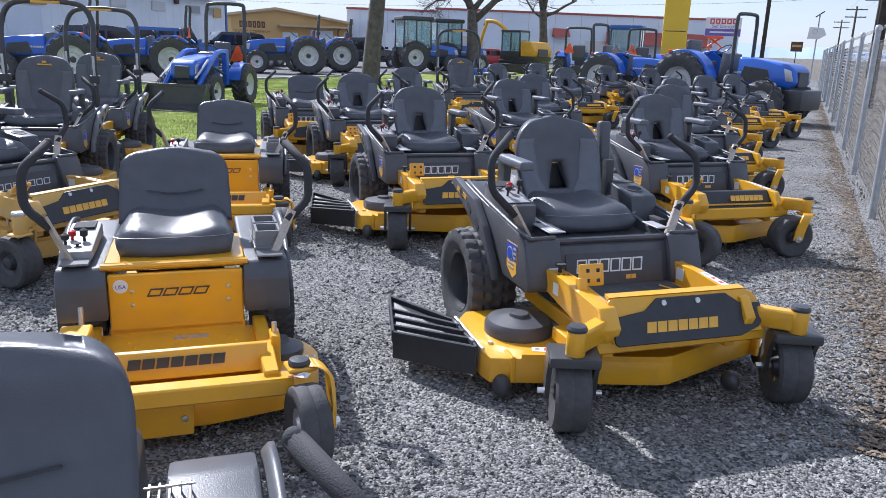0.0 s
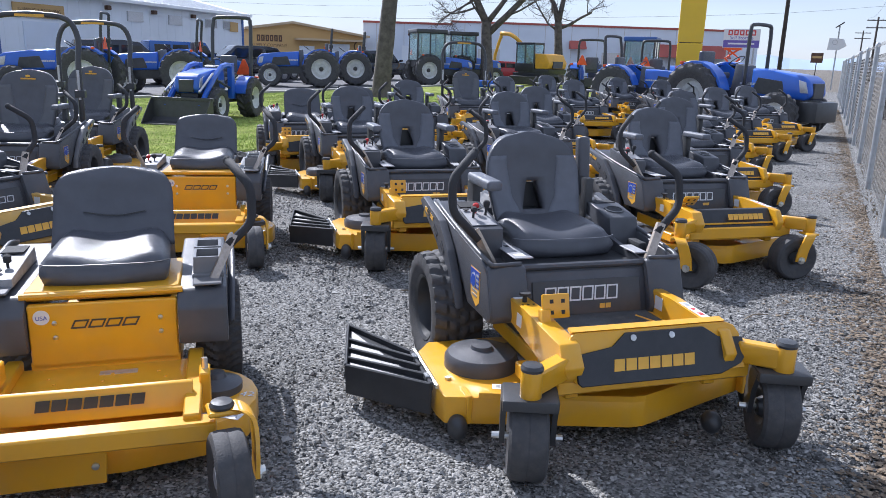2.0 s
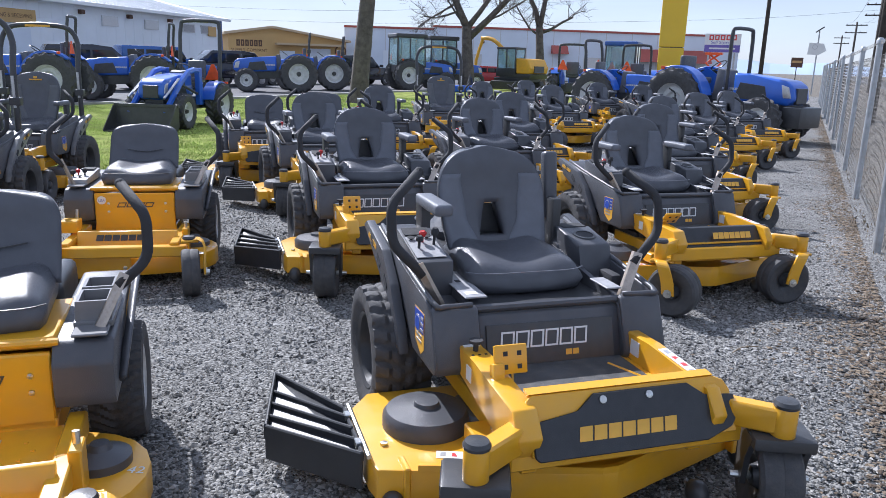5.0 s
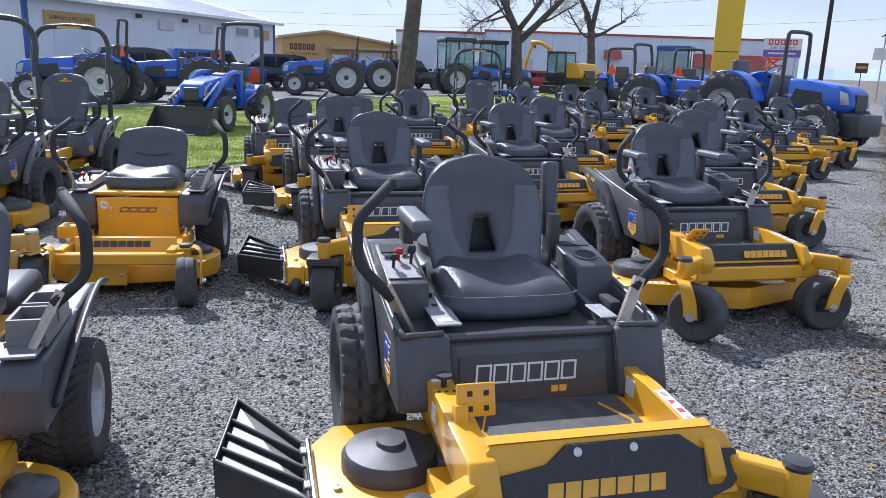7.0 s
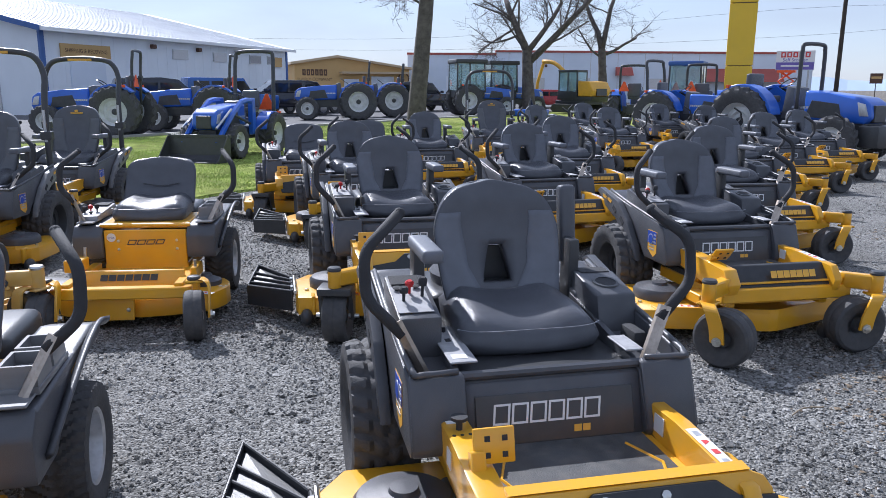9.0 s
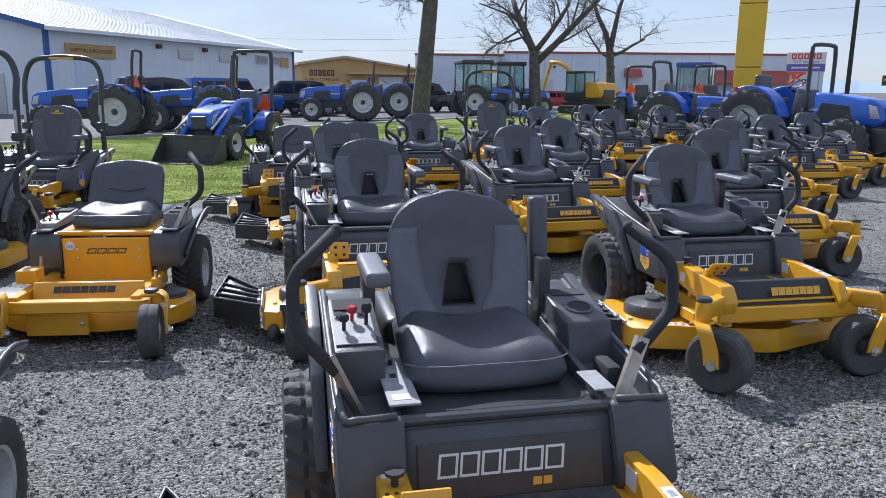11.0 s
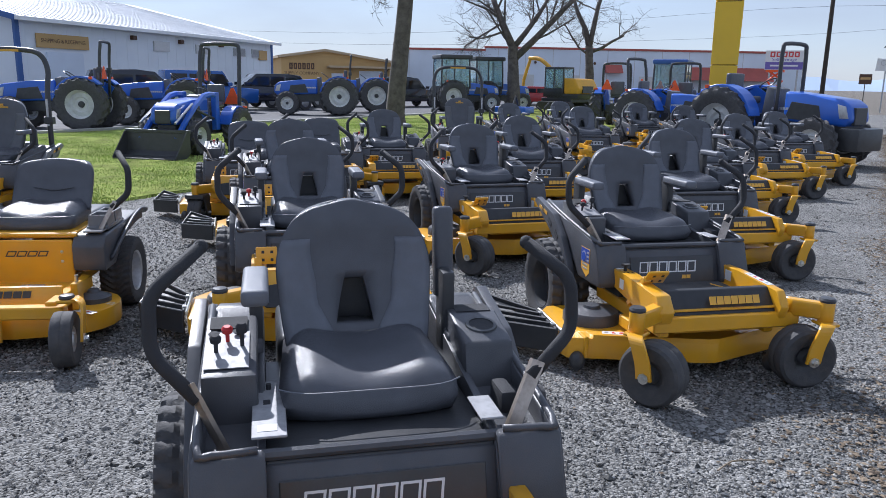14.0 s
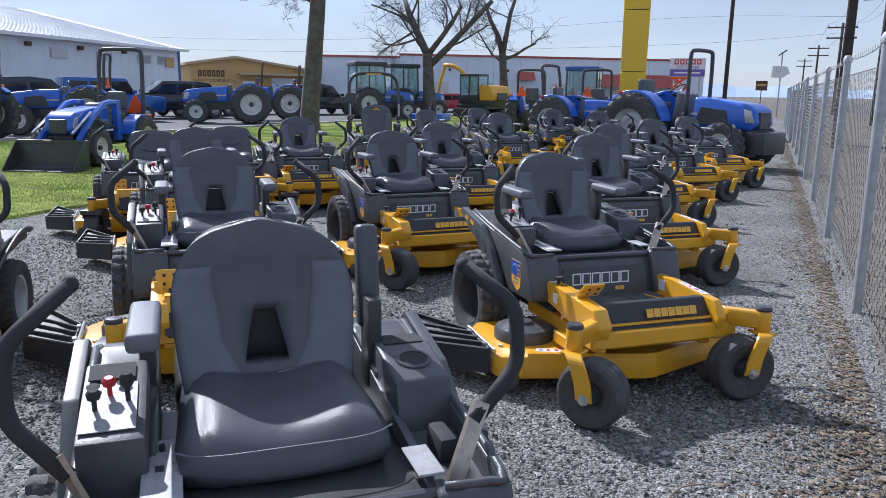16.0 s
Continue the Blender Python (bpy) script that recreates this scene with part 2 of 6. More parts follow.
def prism(pts, axis, a, b, bev=0.0, seg=2, bm=None):
    """A polygon drawn across an axis and drawn out from a to b. axis y: points (x, z); x: (y, z); z: (x, y)."""
    bm = bm or bmesh.new()

    def at3(p, d):
        return {"y": (p[0], d, p[1]), "x": (d, p[0], p[1]), "z": (p[0], p[1], d)}[axis]
    lo = [bm.verts.new(at3(p, a)) for p in pts]
    hi = [bm.verts.new(at3(p, b)) for p in pts]
    fs = [bm.faces.new(lo[::-1]), bm.faces.new(hi)]
    k = len(pts)
    for i in range(k):
        fs.append(bm.faces.new((lo[i], lo[(i + 1) % k], hi[(i + 1) % k], hi[i])))
    if bev:
        es = list({e for f in fs for e in f.edges})
        bmesh.ops.bevel(bm, geom=es, offset=bev, segments=seg, affect="EDGES", profile=0.6)
    return bm


def smooth_path(pts, k=4):
    if k <= 1:
        return [Vector(p) for p in pts]
    v = [Vector(p) for p in pts]
    v = [v[0] * 2 - v[1]] + v + [v[-1] * 2 - v[-2]]
    out = []
    for i in range(1, len(v) - 2):
        for j in range(k):
            t = j / k
            p0, p1, p2, p3 = v[i - 1:i + 3]
            out.append(0.5 * (2 * p1 + (p2 - p0) * t + (2 * p0 - 5 * p1 + 4 * p2 - p3) * t * t + (3 * p1 - p0 - 3 * p2 + p3) * t ** 3))
    return out + [v[-2]]


def tube(pts, r, seg=8, k=1, bm=None, r2=None, flat=1.0):
    """A round bar along points, r to r2 thick."""
    bm = bm or bmesh.new()
    ps = smooth_path(pts, k)
    rings, up = [], None
    for i, p in enumerate(ps):
        d = (ps[min(i + 1, len(ps) - 1)] - ps[max(i - 1, 0)]).normalized()
        if up is None:
            up = d.orthogonal().normalized()
        up = (up - d * up.dot(d)).normalized()
        side = d.cross(up)
        rr = r if r2 is None else r + (r2 - r) * i / (len(ps) - 1)
        rings.append([bm.verts.new(p + rr * (math.cos(a) * up + math.sin(a) * side * flat)) for a in [2 * math.pi * j / seg for j in range(seg)]])
    for a, b in zip(rings, rings[1:]):
        for j in range(seg):
            bm.faces.new((a[j], a[(j + 1) % seg], b[(j + 1) % seg], b[j]))
    bm.faces.new(rings[0][::-1])
    bm.faces.new(rings[-1])
    return bm


def lathe(prof, c=(0, 0, 0), axis="z", seg=24, bm=None):
    """Turns a profile of (radius, height along the axis) about an axis through c."""
    bm = bm or bmesh.new()
    rings = []
    for r, h in prof:
        ring = []
        for j in range(seg):
            a = 2 * math.pi * j / seg
            u, w = r * math.cos(a), r * math.sin(a)
            q = {"z": (u, w, h), "y": (u, h, w), "x": (h, u, w)}[axis]
            ring.append(bm.verts.new(Vector(c) + Vector(q)))
        rings.append(ring)
    for a, b in zip(rings, rings[1:]):
        for j in range(seg):
            bm.faces.new((a[j], a[(j + 1) % seg], b[(j + 1) % seg], b[j]))
    for ring in (rings[0], rings[-1]):
        if 1e-5 < (ring[0].co - ring[seg // 2].co).length < 0.1:
            bm.faces.new(ring)
    return bm


def blob(c, r, seg=12, bm=None):
    bm = bm or bmesh.new()
    bmesh.ops.create_uvsphere(bm, u_segments=seg, v_segments=seg // 2 + 2, radius=1, matrix=Matrix.Translation(c) @ Matrix.Diagonal((*r, 1)))
    return bm


def blocks(parent, material, n, w, h, slant, gap, outline, m, label=""):
    """A row of n slanted plain blocks, w wide and h high in all, drawn about m's origin in x and z and facing -y; hollow with an outline."""
    step = w / n
    bw = step * (1 - gap)
    d = 0.002
    bm = bmesh.new()

    def loop(x0, x1, z0, z1, y):
        return [bm.verts.new((x + slant * z, y, z)) for x, z in ((x0, z0), (x1, z0), (x1, z1), (x0, z1))]
    a = loop(-bw / 2, bw / 2, -h / 2, h / 2, -d)
    g = loop(-bw / 2, bw / 2, -h / 2, h / 2, 0)
    o = outline
    b = loop(-bw / 2 + o, bw / 2 - o, -h / 2 + o, h / 2 - o, -d) if o else None
    c = loop(-bw / 2 + o, bw / 2 - o, -h / 2 + o, h / 2 - o, 0) if o else None
    for i in range(4):
        k = (i + 1) % 4
        bm.faces.new((a[i], a[k], g[k], g[i]))
        if o:
            bm.faces.new((a[i], a[k], b[k], b[i]))
            bm.faces.new((b[i], b[k], c[k], c[i]))
    if not o:
        bm.faces.new(a)
    first = None
    for i in range(n):
        mm = m @ Matrix.Translation((-w / 2 + (i + 0.5) * step, 0, 0))
        if first is None:
            first = part("emblem_block", bm, material, parent, label)
            ob = first
        else:
            ob = new("emblem_block", first.data)
            ob.parent = parent
            if label:
                ob["label"] = label
        ob.matrix_basis = mm


def words(text, size, material, parent, m, name="lettering"):
    cu = bpy.data.curves.new(name, "FONT")
    cu.body, cu.size, cu.extrude, cu.align_x, cu.align_y = text, size, 0.004 * size, "CENTER", "CENTER"
    tmp = bpy.data.objects.new("tmp", cu)
    scene.collection.objects.link(tmp)
    me = bpy.data.meshes.new_from_object(tmp.evaluated_get(bpy.context.evaluated_depsgraph_get()))
    bpy.data.objects.remove(tmp)
    me.name = name
    me.materials.clear()
    me.materials.append(material)
    ob = new(name, me)
    ob.parent = parent
    ob.matrix_basis = m
    return ob


def face(x, y, z, yaw, tilt=0.0):
    """For writing: a plane at a place whose front looks along -y turned by yaw."""
    return Matrix.Translation((x, y, z)) @ Matrix.Rotation(radians(yaw), 4, "Z") @ Matrix.Rotation(radians(tilt), 4, "X")


# ---- mower parts (x ahead, y to the mower's left, origin on the ground under the rear axle) ----
def carcass(r, w, lug, seg, pattern, bm=None):
    """A tyre as one closed skin: sidewalls, and a tread whose lugs stand up where pattern(turn, across) says so."""
    bm = bm or bmesh.new()
    h = w / 2
    side = [(0.56, -0.80), (0.74, -1.0), (0.86, -1.02)]
    n = 15
    tread = [(-0.97 + 1.94 * i / (n - 1)) for i in range(n)]
    rings = []
    for k in range(seg):
        a = 2 * math.pi * k / seg
        ring = [(r * q, h * y) for q, y in side]
        for y in tread:
            crown = r * (1 - 0.055 * abs(y) ** 3)
            ring.append((crown + (lug if pattern(k, y) else -lug * 0.6), h * y))
        ring += [(r * q, -h * y) for q, y in reversed(side)]
        rings.append([bm.verts.new((rr * math.sin(a), yy, rr * math.cos(a))) for rr, yy in ring])
    for i in range(seg):
        p, q = rings[i], rings[(i + 1) % seg]
        for j in range(len(p) - 1):
            bm.faces.new((p[j], p[j + 1], q[j + 1], q[j]))
    return bm


def tyre_mesh(r, w, lug, rows, n):
    if rows < 5:      # coarse staggered blocks with side lugs
        return carcass(r, w, lug, n * 6, lambda k, y: (k + (3 if y > 0 else 0) + int(4 * abs(y))) % 6 < 4 and not 0.34 < abs(y) < 0.50 and abs(y) > 0.05)
    return carcass(r, w, lug, n * 4, lambda k, y: (k + int(6 * abs(y))) % 4 < 2 and not abs(y) < 0.08)


def wheel(parent, name, x, y, r, w, rim_mat, lug=0.0, rows=3, n=26, out=1, hub=M_BLK):
    tyre = part("tyre", tyre_mesh(r, w, lug, rows, n), M_RUB, None, "", True)
    e = part(name, lathe([(0.001, -0.15 * w * out), (r * 0.30, -0.15 * w * out), (r * 0.34, 0.10 * w * out), (r * 0.50, 0.12 * w * out), (r * 0.55, 0.40 * w * out), (r * 0.60, 0.44 * w * out), (r * 0.60, -0.42 * w * out), (r * 0.50, -0.42 * w * out)], axis="y", seg=28), rim_mat, parent, "", True)
    e.location = (x, y, r)
    tyre.parent = e
    part("hub_cap", lathe([(0.001, 0.14 * w * out), (r * 0.16, 0.13 * w * out), (r * 0.18, 0.02 * w * out), (r * 0.18, -0.1 * w * out)], axis="y", seg=16), M_CHR if rim_mat is M_RIM else M_BLK, e, "", True)
    return e


def seat(parent, y0=0.0, w=0.27, h0=0.63, top=1.18, x0=-0.10, x1=0.36, hole=True, bolster=None, low=False, arms="", logo=False):
    """A moulded seat: cushion, backrest with side panels, and armrests."""
    bm = bmesh.new()
    nu, nv = 14, 12
    grid = {}
    th = 0.13
    for side in (0, 1):
        for i in range(nu + 1):
            for j in range(nv + 1):
                u, v = i / nu * 2 - 1, j / nv
                ww = w * (1.0 - 0.10 * (1 - v) - 0.06 * max(0, v - 0.85) / 0.15) * (1.0 if side else 0.95)
                x = x0 + (x1 - x0) * v
                edge = max(abs(u) ** 5, ((v - 0.5) * 2) ** 8)
                up = h0 + th * (1 - 0.40 * edge) + 0.046 * abs(u) ** 1.6 * (1 - edge) - 0.022 * (1 - u * u) * (0.3 + 0.7 * v) - 0.035 * v ** 5
                xx = x + (0.03 * (1 - u * u) - (0.0 if side else 0.02)) * max(0.0, (v - 0.7) / 0.3) ** 2
                grid[side, i, j] = bm.verts.new((xx, u * ww, up if side else h0 - 0.035 + 0.030 * edge))
    for side in (0, 1):
        for i in range(nu):
            for j in range(nv):
                bm.faces.new([grid[side, a, b] for a, b in ((i, j), (i + 1, j), (i + 1, j + 1), (i, j + 1))])
    ring = [(i, 0) for i in range(nu)] + [(nu, j) for j in range(nv)] + [(nu - i, nv) for i in range(nu)] + [(0, nv - j) for j in range(nv)]
    for a, b in zip(ring, ring[1:] + ring[:1]):
        bm.faces.new([grid[0, a[0], a[1]], grid[0, b[0], b[1]], grid[1, b[0], b[1]], grid[1, a[0], a[1]]])
    cushion = part("seat_cushion", bm, M_VIN, parent, "", "all")
    welt = [(x1 + 0.012 - 0.05 * (abs(u) ** 6), u * w * 0.99, h0 + 0.080) for u in [k / 8 - 1 for k in range(17)]]
    part("seam", tube(welt, 0.0025, 5), M_VIN2 if hole else M_BLK, cushion)
    # backrest
    bm = bmesh.new()
    zb, lean = h0 + 0.07, 0.13
    cols, rws = 18, 22
    hgt = top - zb

    def half(v):
        base = w * (0.86 + 0.11 * math.sin(min(1, v * 1.6) * math.pi / 2)) if not low else w * (1.0 - 0.02 * v)
        rc = 0.19 if not low else 0.10
        v0 = 1 - (rc * 1.15) / hgt
        if v > v0:
            q = (v - v0) / (1 - v0)
            base -= rc * (1 - math.sqrt(max(0.0, 1 - q * q)))
        return base
    verts = {}
    for i in range(cols + 1):
        for j in range(rws + 1):
            u, v = i / cols * 2 - 1, 1 - (1 - j / rws) ** 1.6
            cap = 0.05 * max(0, (v - 0.80) / 0.2) ** 2
            x = x0 + 0.07 - lean * v - 0.025 * math.sin(v * math.pi) + (0.055 * abs(u) ** 2.4 * (1 - v) ** 0.6) - cap * 0.6
            z = zb + hgt * v - 0.015 * u * u * max(0, (v - 0.8) / 0.2) ** 2
            if hole and abs(i - cols / 2) == 2 and 2 <= j <= 7:
                u *= 1.22 - 0.13 * (j - 2)          # the slot narrows upwards
            verts[i, j] = bm.verts.new((x, u * half(v), z))
    skip = lambda i, j: hole and abs(i + 0.5 - cols / 2) < 2.0 and 2 <= j < 7
    for i in range(cols):
        for j in range(rws):
            if skip(i, j):
                continue
            bm.faces.new([verts[a, b] for a, b in ((i, j), (i + 1, j), (i + 1, j + 1), (i, j + 1))])
    r = bmesh.ops.extrude_face_region(bm, geom=list(bm.faces))
    for v in [g for g in r["geom"] if isinstance(g, bmesh.types.BMVert)]:
        u = abs(v.co.y) / max(0.01, w)
        v.co.x -= 0.085 * (1 - 0.35 * u ** 4)
        v.co.y *= 0.965
        v.co.z -= 0.012 * max(0, (v.co.z - zb) / hgt - 0.5)
    back = part("backrest", bm, M_VIN, parent, "", "all")
    if bolster:
        for sgn, nm in ((1, "side_panel"), (-1, "side_panel")):
            bm = bmesh.new()
            vs = {}
            for i in range(6):
                for j in range(15):
                    vv = 0.04 + 0.70 * j / 14
                    inner = 0.50 - 0.28 * max(0, (0.30 - vv) / 0.30) + 0.10 * max(0, (vv - 0.45) / 0.3)
                    uu = inner + (0.985 - inner) * i / 5
                    x = x0 + 0.07 - lean * vv - 0.025 * math.sin(vv * math.pi) + (0.055 * uu ** 2.4 * (1 - vv) ** 0.6) + 0.005
                    vs[i, j] = bm.verts.new((x, sgn * uu * half(vv), zb + hgt * vv))
            for i in range(5):
                for j in range(14):
                    bm.faces.new([vs[a, b] for a, b in ((i, j), (i + 1, j), (i + 1, j + 1), (i, j + 1))])
            r = bmesh.ops.extrude_face_region(bm, geom=list(bm.faces))
            for v in [g for g in r["geom"] if isinstance(g, bmesh.types.BMVert)]:
                v.co.x -= 0.008
            part(nm, bm, bolster, back, "", "all")
    if logo:
        part("emblem", bx(x0 - 0.048, x0 - 0.040, -0.07, 0.07, top - 0.10, top - 0.085), M_GOLD, back)
        part("emblem", bx(x0 - 0.046, x0 - 0.038, -0.02, 0.02, top - 0.078, top - 0.055), M_GOLD, back)
    if low:
        part("seam", tube([(x0 + 0.062 - lean * 0.36, -0.13, zb + hgt * 0.42), (x0 + 0.05 - lean * 0.3, 0, zb + hgt * 0.36), (x0 + 0.062 - lean * 0.36, 0.13, zb + hgt * 0.42)], 0.004, 5, 4), M_BLK, back)
    for k, sgn in zip(arms, (-1, 1)):
        y = sgn * (w + 0.055)
        # one armrest in two tones: lit top painted grey, raised pad's shade painted black
        if k == "d":
            bm = bx(x0 - 0.02, x0 + 0.30, y - 0.04, y + 0.04, h0 + 0.285, h0 + 0.335, 0.018, 3)
            pad = part("armrest", bm, M_VIN2, parent, "", True)
        else:
            m = Matrix.Translation((x0 - 0.05, 0, h0 + 0.21)) @ Matrix.Rotation(radians(-97), 4, "Y")
            bm = bx(-0.02, 0.30, y - 0.034, y + 0.034, -0.025, 0.035, 0.020, 3, None, m)
            pad = part("armrest", bm, M_VIN, parent, "raised armrest", True)
        part("bracket", bx(x0 - 0.06, x0 + 0.04, y - 0.025, y + 0.02, h0 + 0.02, h0 + 0.30, 0.012), M_BLK, pad, "", True)
    if hole:
        part("back_plate", bx(x0 - 0.10, x0 - 0.085, -0.12, 0.12, h0 + 0.02, h0 + 0.265, 0.005, 1), M_BLK, back)
    part("seat_base", bx(x0 + 0.02, x1 - 0.06, -w * 0.8, w * 0.8, h0 - 0.05, h0 + 0.02, 0.01), M_BLK, parent)


def lever(parent, s, base, bend, tip, z0=0.58, grip=M_GRIP, silver=M_LEV):
    """One steering lever: a plated flat bar and a bent, foam-covered tube. s: the side."""
    b = [(base[0], s * base[1], z0), (base[0] - 0.03, s * (base[1] + 0.05), z0 + 0.10), (base[0] - 0.06, s * (base[1] + 0.10), z0 + 0.20)]
    arm = part("lever_arm", tube(b, 0.024, 6, 1, None, None, 0.3), silver, parent, "plated flat lever arm")
    lowb = Vector((bend[0] + 0.015, s * bend[1], bend[2] - 0.075))
    topb = Vector((bend[0] - 0.01, s * bend[1], bend[2] + 0.075))
    foot, end = Vector((b[1][0] - 0.02, s * (base[1] + 0.078), z0 + 0.155)), Vector((tip[0], s * tip[1], tip[2]))
    p = [foot]
    for before, corner, after in ((foot, lowb, topb), (lowb, topb, end)):
        d0, d1 = (before - corner).normalized() * 0.045, (after - corner).normalized() * 0.045
        for k in range(6):
            t = k / 5
            p.append((corner + d0) * (1 - t) ** 2 + corner * 2 * t * (1 - t) + (corner + d1) * t ** 2)
    p.append(end)
    bm = tube(p, 0.0195, 10)
    blob(p[-1], (0.0205, 0.0205, 0.0205), 8, bm)
    part("control_lever", bm, grip, parent, "black foam-covered control lever", "all")


def caster(parent, x, y, ang, top=0.47, yellow=False, r=0.165, w=0.145, trail=0.07, paint=M_YEL, rimm=M_BLK, fs=-1):
    """A front caster: pivot post, cap, fork and smooth tyre, swung by ang degrees."""
    post = part("pivot_post", lathe([(0.036, 0.345), (0.040, 0.35), (0.040, top - 0.02), (0.036, top - 0.012)], (x, y, 0), "z", 18), paint, parent, "", True)
    part("cap", lathe([(0.041, top - 0.014), (0.043, top - 0.004), (0.036, top + 0.008), (0.001, top + 0.012)], (x, y, 0), "z", 18), M_BLK if paint is not M_TAN else M_CHR, post, "", True)
    e = new("caster")
    e.parent = parent
    e.matrix_basis = pose(x, y, 0, 0, 0, ang)
    h = w / 2
    if yellow:
        bm = bmesh.new()
        path = [(0.0, fs * 0.03, 0.355), (-trail * 0.3, fs * (h + 0.005), 0.36), (-trail * 0.6, fs * (h + 0.035), 0.33), (-trail * 0.9, fs * (h + 0.035), 0.24), (-trail, fs * (h + 0.03), r - 0.01)]
        ps = smooth_path(path, 4)
        lo = None
        for q in ps:
            vs = [bm.verts.new(q + Vector((dx, dy, 0))) for dx, dy in ((-0.04, -0.006), (0.04, -0.006), (0.04, 0.008), (-0.04, 0.008))]
            if lo:
                for i in range(4):
                    bm.faces.new((lo[i], lo[(i + 1) % 4], vs[(i + 1) % 4], vs[i]))
            else:
                bm.faces.new(vs)
            lo = vs
        bm.faces.new(lo)
        bx(-0.05, 0.05, -0.06, 0.05, 0.335, 0.352, 0.006, 1, bm)
        part("fork", bm, paint, e, "", False)
        part("axle_bolt", lathe([(0.001, fs * (h + 0.062)), (0.016, fs * (h + 0.06)), (0.016, fs * (h + 0.045)), (0.028, fs * (h + 0.045)), (0.028, fs * (h + 0.03))], (-trail, 0, r), "y", 8), M_CHR, e)
    else:
        bm = bx(-trail - 0.05, 0.05, -h - 0.03, h + 0.03, 0.315, 0.36, 0.012)
        for s in (-1, 1):
            prism([(-trail - 0.045, 0.35), (0.03, 0.35), (-trail * 0.3, 0.26), (-trail + 0.028, r - 0.02), (-trail - 0.028, r - 0.02)], "y", s * (h + 0.012), s * (h + 0.032), 0, 1, bm)
        part("fork", bm, M_BLK, e, "black steel caster fork", True)
        part("axle_bolt", lathe([(0.012, -h - 0.06), (0.014, -h - 0.03), (0.014, h + 0.03), (0.012, h + 0.06)], (-trail, 0, r), "y", 8), M_CHR, e)
    t = part("tyre", lathe([(r * 0.45, -h * 0.7), (r * 0.72, -h * 0.95), (r * 0.88, -h), (r * 0.97, -h * 0.85), (r, -h * 0.5), (r, -h * 0.06), (r * 0.985, 0), (r, h * 0.06), (r, h * 0.5), (r * 0.97, h * 0.85), (r * 0.88, h), (r * 0.72, h * 0.95), (r * 0.45, h * 0.7)], (-trail, 0, r), "y", 32), M_RUB, e, "", True)
    part("hub", lathe([(0.02, -h * 0.9), (0.035, -h * 0.85), (r * 0.3, -h * 0.45), (r * 0.47, -h * 0.72), (r * 0.47, h * 0.72), (r * 0.3, h * 0.45), (0.035, h * 0.85), (0.02, h * 0.9)], (-trail, 0, r), "y", 24), rimm, t, "", True)


def sticker(parent, x, y, z, yaw, s=1.0, tilt=0.0):
    m = face(x, y, z, yaw, tilt)
    bm = bmesh.new()
    prism([(-0.055 * s, 0.06 * s), (0.055 * s, 0.06 * s), (0.055 * s, -0.06 * s), (0.02 * s, -0.085 * s), (-0.045 * s, -0.05 * s)], "y", -0.001, 0, 0, 1, bm)
    bm.transform(m)
    a = part("decal", bm, M_GOLD, parent, "blue and yellow decal")
    bm = prism([(-0.05 * s, 0.056 * s), (0.05 * s, 0.056 * s), (0.05 * s, -0.012 * s), (-0.05 * s, -0.012 * s)], "y", -0.0025, -0.001)
    bm.transform(m)
    part("decal_field", bm, M_BLUD, a)
    bm = lathe([(0.001, -0.004), (0.030 * s, -0.004), (0.030 * s, -0.002)], (-0.012 * s, 0, 0.012 * s), "y", 20)
    bm.transform(m)
    part("decal_disc", bm, M_SIL, a)
    bm = lathe([(0.001, -0.0055), (0.024 * s, -0.0055), (0.024 * s, -0.0038)], (-0.012 * s, 0, 0.012 * s), "y", 20)
    bm.transform(m)
    part("decal_disc", bm, M_BLUD, a)
    bm = bmesh.new()
    for k in range(3):
        bx(0.022 * s, 0.048 * s, -0.004, -0.0024, (0.035 - 0.02 * k) * s, (0.044 - 0.02 * k) * s, bm=bm)
    for k in range(2):
        bx(-0.03 * s, 0.03 * s, -0.003, -0.0009, (-0.03 - 0.018 * k) * s, (-0.022 - 0.018 * k) * s, bm=bm)
    bm.transform(m)
    part("decal_line", bm, M_SIL, a)


def safety_decal(parent, x, y, z, yaw=0.0, w=0.16, h=0.05, dip=0.0):
    m = Matrix.Translation((x, y, z)) @ Matrix.Rotation(radians(yaw), 4, "Z") @ Matrix.Rotation(radians(dip), 4, "Y")
    a = part("warning_decal", bx(-w / 2, w / 2, -h / 2, h / 2, 0, 0.0015, 0, 1, None, m), M_WHT, parent)
    for k, mm in enumerate((M_SIL, M_REDD, M_REDD, M_SIL)):
        bm = bmesh.new()
        cx = -w * 0.36 + k * w * 0.24
        prism([(cx - w * 0.06, -h * 0.22), (cx + w * 0.06, -h * 0.22), (cx + (0 if k % 2 else w * 0.06), h * 0.3), (cx - w * 0.05, h * 0.25)], "z", 0.0015, 0.0024, 0, 1, bm)
        bm.transform(m)
        part("decal_sign", bm, mm, a)


